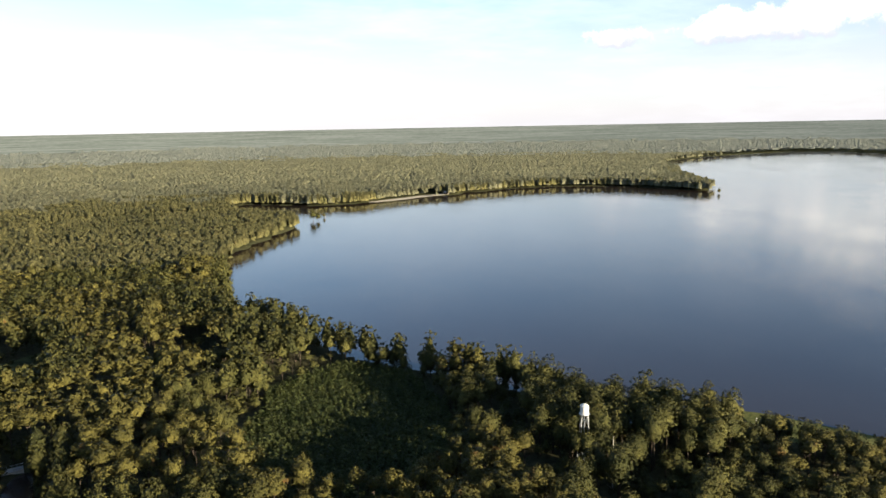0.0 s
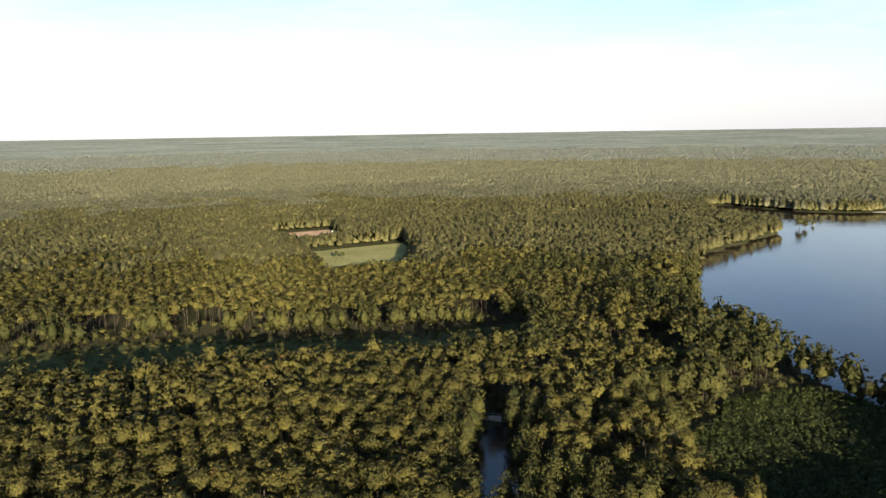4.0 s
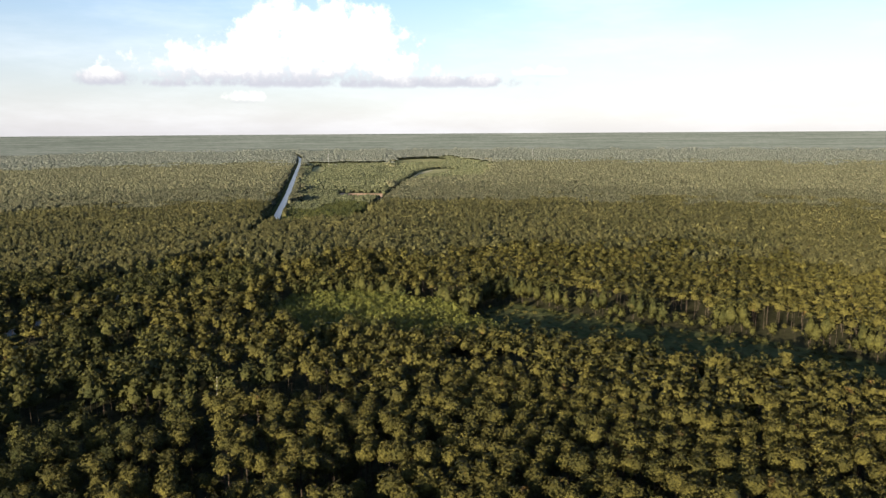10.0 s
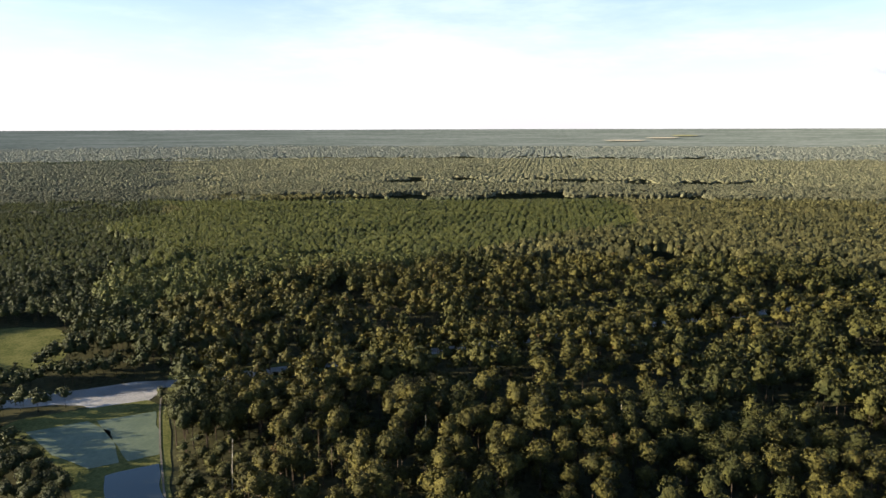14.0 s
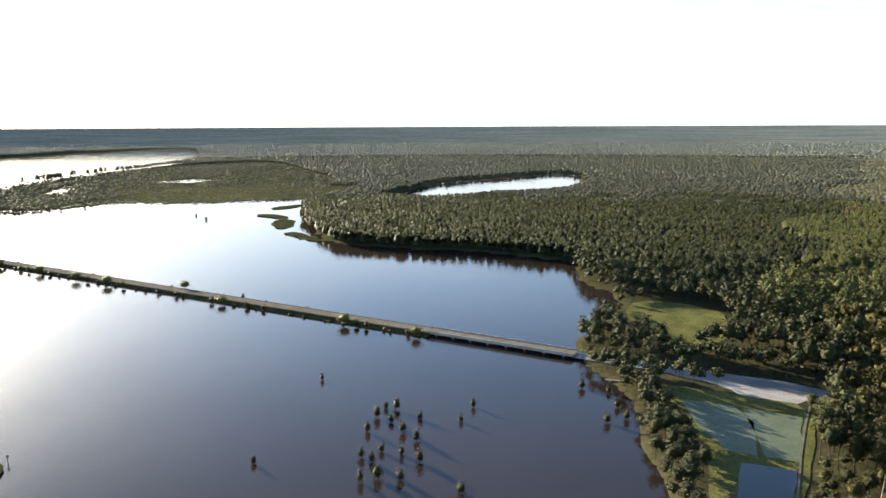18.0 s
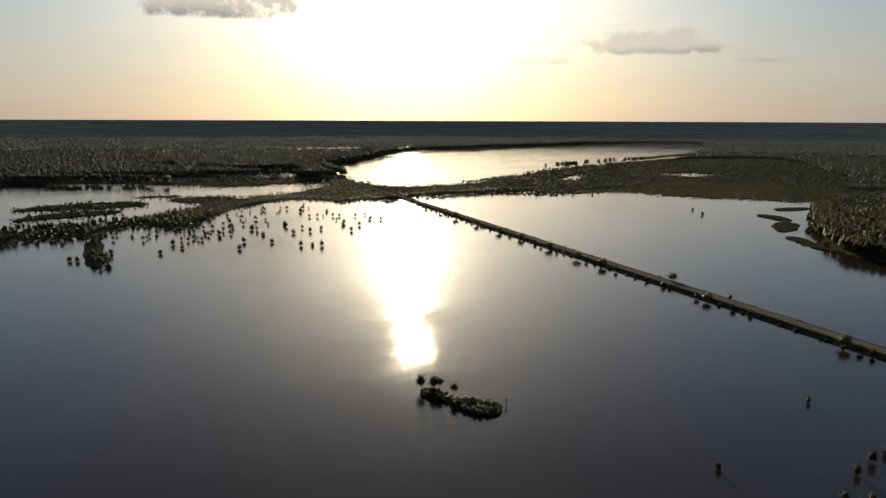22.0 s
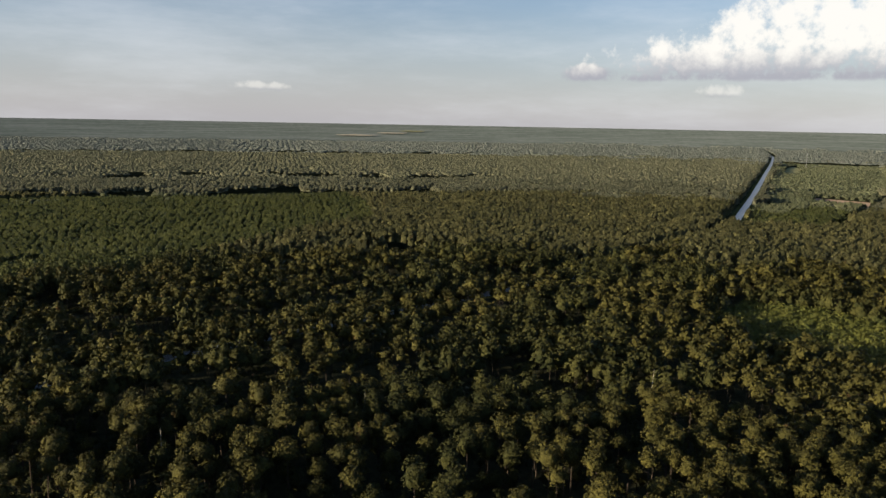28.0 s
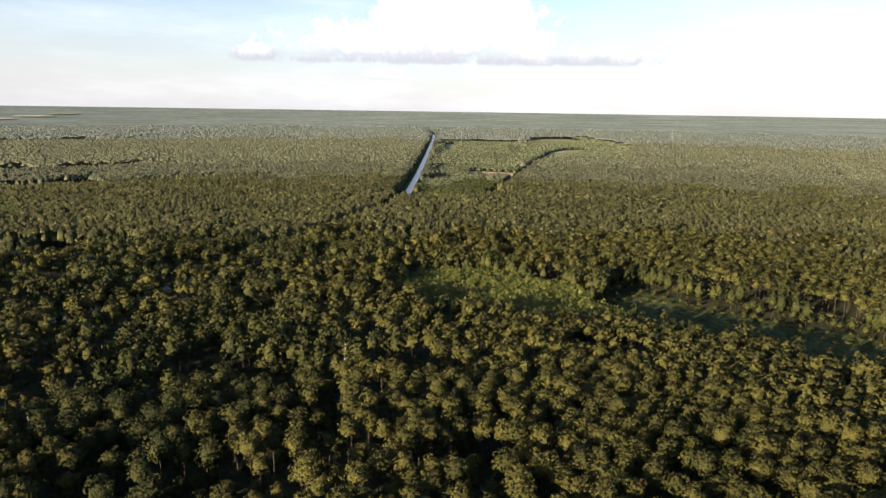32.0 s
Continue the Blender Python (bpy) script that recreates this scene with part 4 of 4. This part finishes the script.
for n, (x, y, t) in enumerate(((45.0, 230.2, 16.6), (48.4, 228.6, 17.0), (51.8, 230.0, 16.4), (43.2, 234.0, 17.4), (53.6, 234.4, 17.2))):
    tree("broadleaf_tree", "broad", n, x, y, LAND - 0.1, t, 1.0, 71.0 * n, "dark green tree crowding the legs of the water tower", "trees of the near wood")
for n in range(34):
    k = n / 33
    x, y = -34 + 112 * k, 343 - 62 * k + 12 * k * (1 - k)
    q = np.array([[x, y]]) + (0.35, 0.6) * rng.normal(0, 6.0, (1, 2)) - (2.0, 4.0)
    if shore(q)[0] > 0.5:
        tree("bushy_tree", "edge" if n % 2 else "broad", n, *q[0], LAND - 0.1, rng.uniform(10.0, 15.5), 1.2, 67.0 * n, "bushy olive tree on the lake shore behind the young pines", "shore trees")

# drowned cypresses standing in the lake
DROWNED = [(78, -257), (71, -267), (77, -281), (72, -281), (78, -271), (60, -273), (43, -273), (40, -289), (64, -259), (57, -252), (68, -241),
           (60, -240), (52, -235), (74, -235), (69, -232), (69, -217), (64, -221), (56, -221), (34, -216), (111, -224), (116, -310),
           (-16, -282), (-21, -299), (-18, -316), (-24, -287), (-6, -319), (-63, 418), (-65, 403)]
for n, (x, y) in enumerate(DROWNED):
    tree("cypress_tree", "edge", n, x, y, -1.2, rng.uniform(4.8, 7.2), rng.uniform(1.2, 1.7), rng.uniform(0, 360),
         "small drowned cypress standing in the flooded lake", "drowned trees")
FLOODED = [(604, -167), (656, -150), (651, -155), (670, -188), (640, -221), (680, -247), (654, -246), (716, -294), (685, -278), (616, -285),
           (650, -306), (675, -339), (631, -326), (597, -339), (590, -347), (584, -354), (669, -371), (667, -390), (684, -443), (643, -427),
           (671, -457), (701, -492), (692, -502), (732, -332), (689, -298), (718, -347), (730, -394), (818, -465), (795, -490), (672, -407),
           (751, -232), (748, -166), (502, -883), (468, -848), (725, -905), (714, -942)]
for n, (x, y) in enumerate(FLOODED):
    tree("flooded_tree", "edge", n, x, y, -1.6, rng.uniform(5.5, 8.0), rng.uniform(1.7, 2.3), rng.uniform(0, 360),
         "dark tree standing in the flooded lake off the west shore", "flooded trees")
for n in range(90):
    u = rng.random()
    x, y = 690 + 190 * rng.random(), -180 - 330 * u
    if shore(np.array([[x, y]]))[0] < -1:
        tree("flooded_tree", "edge", n, x, y, -0.6, rng.uniform(3.8, 6.5), rng.uniform(1.7, 2.3), rng.uniform(0, 360),
             "dark tree standing in the flooded lake off the west shore", "flooded trees")
for n, (x, y) in enumerate(((758, -194), (748, -196), (735, -190), (722, -193), (708, -186), (696, -184), (684, -180), (668, -172), (650, -165), (742, -200), (715, -181), (630, -162))):
    tree("spit_tree", "edge", n, x, y, 0.2, rng.uniform(4.0, 8.0), rng.uniform(1.5, 2.2), 31.0 * n, "dark tree on a low spit in the lake", "trees of the spit")
for n in range(22):
    x, y = 604 + 66 * rng.random(), -162 + rng.normal(0, 4.0)
    tree("spit_tree", "edge", n, x, y - 0.25 * (x - 604), 0.0, rng.uniform(3.5, 7.0), rng.uniform(1.5, 2.2), 47.0 * n, "dark tree on a low spit in the lake", "trees of the spit")
for x, y, t in ((-169, 928, 17.0), (-163, 931, 12.0), (464, 1190, 10.0), (-160, 962, 7.0)):
    tree("islet_tree", "edge", 3, x, y, -0.4, t, 1.7, 40.0, "tree standing alone in the water off the point", "islet trees")

# ---- causeway and bridge ----
A, B = Vector((-3, -365, 0)), Vector((1450, -875, 0))
ALONG = (B - A).normalized()
HEAD = math.degrees(math.atan2(ALONG.y, ALONG.x))
ACROSS = Vector((-ALONG.y, ALONG.x, 0))


def on_road(s, side=0.0, z=0.0):
    q = A + ALONG * s + ACROSS * side
    return (q.x, q.y, z)


def causeway():
    top = thing("causeway", "long straight earth causeway carrying a road across the lake", "causeway", kind="structure")
    v, f = [], []
    sections = np.arange(86, 930, 9.0)
    for k, s in enumerate(sections):
        e = rng.uniform(-0.8, 0.8, 2)
        for side, z in ((-10.5 + e[0], -1.2), (-5.6, 2.0), (5.6, 2.0), (10.5 + e[1], -1.2)):
            v.append(on_road(s, side, z))
    for k in range(len(sections) - 1):
        for c in range(3):
            a = 4 * k + c
            f.append((a, a + 4, a + 5, a + 1))
    f.append((0, 1, 2, 3))
    mesh_object("embankment", v, f, BANK, top, "weedy grass slopes")
    v, f = [], []
    for k, s in enumerate(np.arange(86, 1400, 9.0)):
        v += [on_road(s, -4.1, 2.05 if s < 930 else 1.3), on_road(s, 4.1, 2.05 if s < 930 else 1.3)]
    f = [(2 * k, 2 * k + 2, 2 * k + 3, 2 * k + 1) for k in range(len(v) // 2 - 1)]
    mesh_object("roadway", v, f, TAN, top, "dusty tan roadway")


def bridge():
    top = thing("bridge", "low concrete road bridge on short piers over the lake", "bridge", kind="structure")
    length = 88.0
    mid = on_road(length / 2)
    deck = part("deck", box(length, 9.6, 0.9, (*mid[:2], 1.75), HEAD, 0.05), CONCRETE, top)
    part("roadway", box(length + 1, 8.2, 0.06, (*mid[:2], 2.22), HEAD), TAN, deck, "dusty tan road surface")
    for side in (-4.6, 4.6):
        q = on_road(length / 2, side)
        rail = part("parapet", box(length, 0.3, 0.75, (*q[:2], 2.55), HEAD, 0.03), CONCRETE, top)
        for s in np.arange(2, length, 6.0):
            q = on_road(s, side)
            part("post", box(0.35, 0.4, 1.0, (*q[:2], 2.6), HEAD), CONCRETE, rail)
    for s in np.arange(5, length, 11.0):
        q = on_road(s)
        pier = part("pier_cap", box(1.0, 9.2, 0.7, (*q[:2], 1.0), HEAD, 0.04), CONCRETE, top)
        for side in (-3.6, 0.0, 3.6):
            q = on_road(s, side)
            part("pile", tube((*q[:2], -2.0), (*q[:2], 0.8), 0.35), CONCRETE, pier)


causeway()
bridge()
for n, s in enumerate([92, 96, 131, 137, 141, 214, 222, 246, 252, 258, 292, 298, 303, 309, 330, 352, 370, 376, 383, 399, 410, 430, 446, 452, 458, 470, 486, 508, 513,
                       520, 541, 560, 566, 585, 600, 612, 625, 640, 655, 670, 690, 700, 713, 725, 740, 752, 760, 775, 790, 800, 810, 830, 850, 862, 875]):
    side = rng.choice([-8.4, 9.2, 8.6, 7.6, 9.6])
    t = rng.uniform(3.5, 6.0) if n % 4 else rng.uniform(7.0, 10.0)
    x, y, _ = on_road(s + rng.uniform(-4, 4), side)
    tree("causeway_tree", "young" if n % 4 == 0 else "edge", n, x, y, -0.5, t, rng.uniform(1.7, 2.5), rng.uniform(0, 360), "small dark tree on the causeway slope", "causeway trees")
for n in range(70):
    x, y, _ = on_road(95 + 790 * (n / 70) + rng.uniform(-9, 9), rng.choice([-9.0, 8.8, 9.8]))
    tree("causeway_bush", "edge", n, x, y, -0.5, rng.uniform(1.8, 3.2), rng.uniform(2.0, 3.2), rng.uniform(0, 360), "low dark bush at the water's edge of the causeway", "causeway bushes")


# ---- the small island ----
def shrub(name, x, y, z, tall, wide, label, group, mat_kind="edge"):
    return tree(name, mat_kind, int(abs(x * 7 + y)), x, y, z - tall * 0.1, tall * 1.1, wide, (x * 37) % 360, label, group)


fill("island", loose(ISLAND), LAND + 0.03, BANK, "low grassy island in the lake", "island", wobble=0.8, step=2)
for x, y, t, w, k in ((235.5, -192, 8.0, 1.9, "edge"), (230.5, -195, 8.2, 1.6, "edge"), (228, -196.5, 7.2, 1.7, "broad"), (218.5, -196.5, 7.4, 1.5, "broad")):
    tree("island_tree", k, int(t * 2), x, y, 0.6, t, w, x * 11 % 360, "dark tree on the small lake island", "island trees")
for n in range(130):
    o = loose(ISLAND)
    q = o[rng.integers(len(o))] * 0.75 + o.mean(0) * 0.25 + rng.normal(0, 1.2, 2)
    if signed(q[None], o)[0] < -0.5:
        shrub("island_bush", *q, LAND, rng.uniform(1.2, 2.4), 2.4, "low bush on the small lake island", "island bushes")


# ---- built things ----
def water_tower(x, y):
    top = thing("water_tower", "white elevated water tank on four steel legs among trees", "water tower", (x, y, LAND))
    tank = part("tank", tube((0, 0, 19.6), (0, 0, 22.6), 1.45, 1.45, 24), TANK, top)
    part("roof", tube((0, 0, 22.6), (0, 0, 23.4), 1.55, 0.12, 24), TANK, tank, "shallow white cone roof")
    part("bottom", tube((0, 0, 18.9), (0, 0, 19.6), 0.5, 1.45, 24), TANK, tank)
    part("balcony", tube((0, 0, 19.5), (0, 0, 19.62), 1.9, 1.9, 24), STEEL, tank, "narrow steel walkway")
    part("riser", tube((0, 0, 0), (0, 0, 19.0), 0.22), STEEL, top)
    feet = [(sx * 2.1, sy * 2.1, 0) for sx, sy in ((-1, -1), (1, -1), (1, 1), (-1, 1))]
    tops = [(sx * 1.05, sy * 1.05, 19.6) for sx, sy in ((-1, -1), (1, -1), (1, 1), (-1, 1))]
    for a, b in zip(feet, tops):
        part("leg", tube(a, b, 0.12), STEEL, top)
    for z0, z1 in ((0.3, 6.5), (6.5, 13.0), (13.0, 19.0)):
        for k in range(4):
            m = (k + 1) % 4
            a = Vector(feet[k]).lerp(Vector(tops[k]), z0 / 19.6)
            b = Vector(feet[m]).lerp(Vector(tops[m]), z1 / 19.6)
            part("brace", tube(a, b, 0.04, sides=5), STEEL, top)
    rails = [part("ladder", join(tube((1.5, -0.2, 0), (1.5, -0.2, 22.6), 0.03, sides=5), tube((1.5, 0.2, 0), (1.5, 0.2, 22.6), 0.03, sides=5)), STEEL, top)]
    return rails


def house(x, y, z, wide, deep, tall, turn, label, walls=SIDING, roof=ROOF, windows=3):
    top = thing("house", label, "house", (x, y, z), turn)
    part("wall", box(wide, deep, tall, (0, 0, tall / 2)), walls, top)
    bm = bmesh.new()
    e, rise = 0.5, deep * 0.28
    v = [bm.verts.new(c) for c in ((-wide / 2 - e, -deep / 2 - e, tall), (wide / 2 + e, -deep / 2 - e, tall), (wide / 2 + e, deep / 2 + e, tall),
                                   (-wide / 2 - e, deep / 2 + e, tall), (-wide / 2 - e, 0, tall + rise), (wide / 2 + e, 0, tall + rise))]
    for f in ((0, 1, 5, 4), (2, 3, 4, 5), (3, 0, 4), (1, 2, 5), (3, 2, 1, 0)):
        bm.faces.new([v[k] for k in f])
    part("roof", bm, roof, top, "pale sheet roof" if roof == ROOF else "weathered timber roof")
    for side in (-1, 1):
        for k in range(windows):
            q = -wide / 2 + wide * (k + 0.5) / windows
            pane = part("window", box(1.2, 0.1, 1.2, (q, side * (deep / 2 + 0.02), tall * 0.55)), DARKGLASS, top)
            part("frame", join(box(1.4, 0.12, 0.1, (q, side * (deep / 2 + 0.03), tall * 0.55 - 0.65)), box(1.4, 0.12, 0.1, (q, side * (deep / 2 + 0.03), tall * 0.55 + 0.65))), SIDING, pane)
    part("door", box(0.1, 1.0, 2.05, (wide / 2 + 0.03, 0, 1.03)), WOOD, top)
    return top


def mast(x, y, z, tall):
    top = thing("radio_mast", "thin steel lattice radio mast over the woods", "mast", (x, y, z))
    corners = [(0.6 * math.cos(a), 0.6 * math.sin(a)) for a in (0, 2.09, 4.19)]
    for cx, cy in corners:
        part("leg", tube((cx, cy, 0), (cx, cy, tall), 0.12, sides=5), STEEL, top)
    for k in range(int(tall / 4)):
        for m in range(3):
            a, b = corners[m], corners[(m + 1) % 3]
            part("brace", tube((*a, 4 * k), (*b, 4 * k + 4), 0.06, sides=4), STEEL, top)


def dock(a, b):
    a, b = Vector((*a, 0)), Vector((*b, 0))
    long, mid = (b - a).length, (a + b) / 2
    turn = math.degrees(math.atan2(b.y - a.y, b.x - a.x))
    top = thing("dock", "narrow grey timber dock at the lake shore", "dock", (mid.x, mid.y, 0), turn)
    for k in range(int(long / 0.5)):
        part("plank", box(0.46, 1.4, 0.06, (-long / 2 + 0.5 * k + 0.25, 0, 0.75)), WOOD, top)
    for k in range(5):
        for s in (-0.65, 0.65):
            part("post", tube((-long / 2 + k * long / 4, s, -1.5), (-long / 2 + k * long / 4, s, 1.1), 0.1, sides=6), WOOD, top)


water_tower(48.2, 234.6)
house(-79, -562, LAND, 13, 8, 3.2, 20, "white house under trees beyond the meadow")
house(-1380, -24, LAND, 11, 8, 3.6, 5, "small white farm building beside bare clay")
house(-618, 604, LAND, 9, 6, 3.0, 30, "small white shed at the clay clearing")
house(-2548, -35, LAND, 18, 9, 3.6, 80, "long pale house far off beside the highway")
house(-2571, 35, LAND, 15, 9, 3.6, 95, "pale house far off among trees")
house(-2450, 130, LAND, 18, 10, 3.6, 70, "pale house far off among trees")
house(-2420, 60, LAND, 16, 9, 3.6, 100, "pale house far off among trees")
house(-3200, -738, LAND, 30, 16, 7.0, 60, "white barn far off in the woods")
house(8, 1262, LAND, 9, 6, 3.0, 35, "small pale cabin beside the sand beach", TAN)
house(86, 283, LAND, 7, 5, 2.8, 25, "small brown shelter on the lake bank", WOOD, WOOD)
mast(-2390, -62, LAND, 52.0)
mast(-2900, 760, LAND, 55.0)
dock((-17, -331.5), (-31, -329))


def culvert(x, y, turn):
    top = thing("culvert", "small pale concrete culvert across the head of the creek", "culvert", (x, y, 0.0), turn)
    part("headwall", box(7.0, 0.5, 1.6, (0, -1.6, 0.8), 0, 0.04), CONCRETE, top)
    part("deck", box(7.0, 3.0, 0.3, (0, 0.15, 1.45), 0, 0.03), CONCRETE, top)
    for side in (-1.75, 1.55):
        rail = part("rail", box(7.0, 0.12, 0.14, (0, side, 2.5)), STEEL, top)
        for k in range(5):
            part("post", box(0.12, 0.12, 1.0, (-3.2 + 1.6 * k, side, 2.05)), STEEL, rail)


culvert(-155.5, 238.5, 33)


def sign(x, y, turn):
    top = thing("notice_board", "small white notice board on the grass bank", "sign", (x, y, LAND), turn, group="boards on the bank")
    for s in (-0.6, 0.6):
        part("post", box(0.1, 0.1, 1.6, (s, 0, 0.8)), WOOD, top)
    part("board", box(1.5, 0.06, 0.9, (0, 0, 1.3), 0, 0.01), TANK, top)


for x, y, turn in ((117, 276, 20), (124, 269, 60), (150, 247, 10)):
    sign(x, y, turn)


def marker(x, y):
    top = thing("channel_marker", "dark channel marker post standing in the lake", "marker", (x, y, -1.5), group="lake markers")
    part("pile", tube((0, 0, 0), (0, 0, 4.0), 0.16), WOOD, top)
    part("board", box(0.9, 0.08, 0.9, (0, 0, 4.0), 45), WOOD, top)


for x, y in ((199, -209), (502, -884), (468, -850), (-158, 958)):
    marker(x, y)

# dead standing trees, bare and pale
GREYWOOD = mottled("bleached_wood", (0.22, 0.19, 0.15), (0.42, 0.38, 0.32), 0.2, 2.0, 0.9)
BARE = [tri_mesh("snag_wood", np.concatenate([trunk_tris(rng, 19.0, 0.2, 5), trunk_tris(rng, 0.0, 0.0, 3, 9)]), [GREYWOOD]) for _ in range(3)]
n = 0
for az, r in ((126, 255), (124.6, 258), (141, 240), (101, 300), (157, 230), (346, 225)):
    q = toward(az) * r
    ob = tagged(new("snag", BARE[n % 3]), "bare bleached dead tree standing in the wood", "dead tree", "snags")
    ob.matrix_world = pose(q.x, q.y, LAND - 0.1, 0, 3, n * 50)
    n += 1

# trees turned brown near the pasture, and two that stand in it
DRY = foliage("turning_leaves", (0.11, 0.070, 0.028), (0.19, 0.110, 0.045), (0.16, 0.085, 0.036))
DRY_CROWNS = [tri_mesh("crown", crown, [DRY]) for crown, _ in MODELS["broad", 1][:3]]
for k, (x, y) in enumerate(((-417, 521), (-408, 532), (-423, 516), (-400, 541))):
    top = tagged(new("turning_tree"), "tree with reddish brown leaves at the pasture edge", "tree", "turning trees")
    top.matrix_world = pose(x, y, LAND, 0, 0, 70 * k) @ Matrix.Diagonal((0.85, 0.85, 0.85, 1))
    new("crown", DRY_CROWNS[k % 3]).parent = top
    new("trunk", TREE_MODELS["broad"][k][1]).parent = top
for k, (x, y, t) in enumerate(((-486, 474, 9.0), (-482, 478, 8.0), (-452, 545, 12.0))):
    tree("pasture_tree", "broad", k, x, y, LAND, t, 1.4, 60 * k, "round dark tree standing in the mown pasture", "pasture trees")


# pale cleared land on the skyline
def skyline_patch(az, el, wide, deep, mat, label):
    bm = bmesh.new()
    slope = RISE / (EDGE - RIM)
    ringed = []
    for k in range(14):
        a = k * 2 * math.pi / 14
        e = math.tan(radians(-(el + deep * math.sin(a))))
        r = (EYE - LAND + slope * RIM) / (e + slope)
        q = toward(az + wide * math.cos(a) * (1 + 0.15 * math.sin(5 * a))) * max(r, RIM)
        ringed.append(bm.verts.new((q.x, q.y, LAND + slope * (max(r, RIM) - RIM) + 7.0)))
    f = bm.faces.new(ringed)
    f.normal_update()
    if f.normal.z < 0:
        f.normal_flip()
    tagged(part("cleared_land", bm, mat), label, "field", kind="structure")


skyline_patch(125.2, -1.1, 1.6, 0.045, SAND, "pale cleared land near the horizon")
skyline_patch(122.4, -0.9, 1.2, 0.04, SAND, "pale cleared land near the horizon")
skyline_patch(120.8, -0.72, 1.0, 0.04, STUBBLE, "pale cleared land near the horizon")
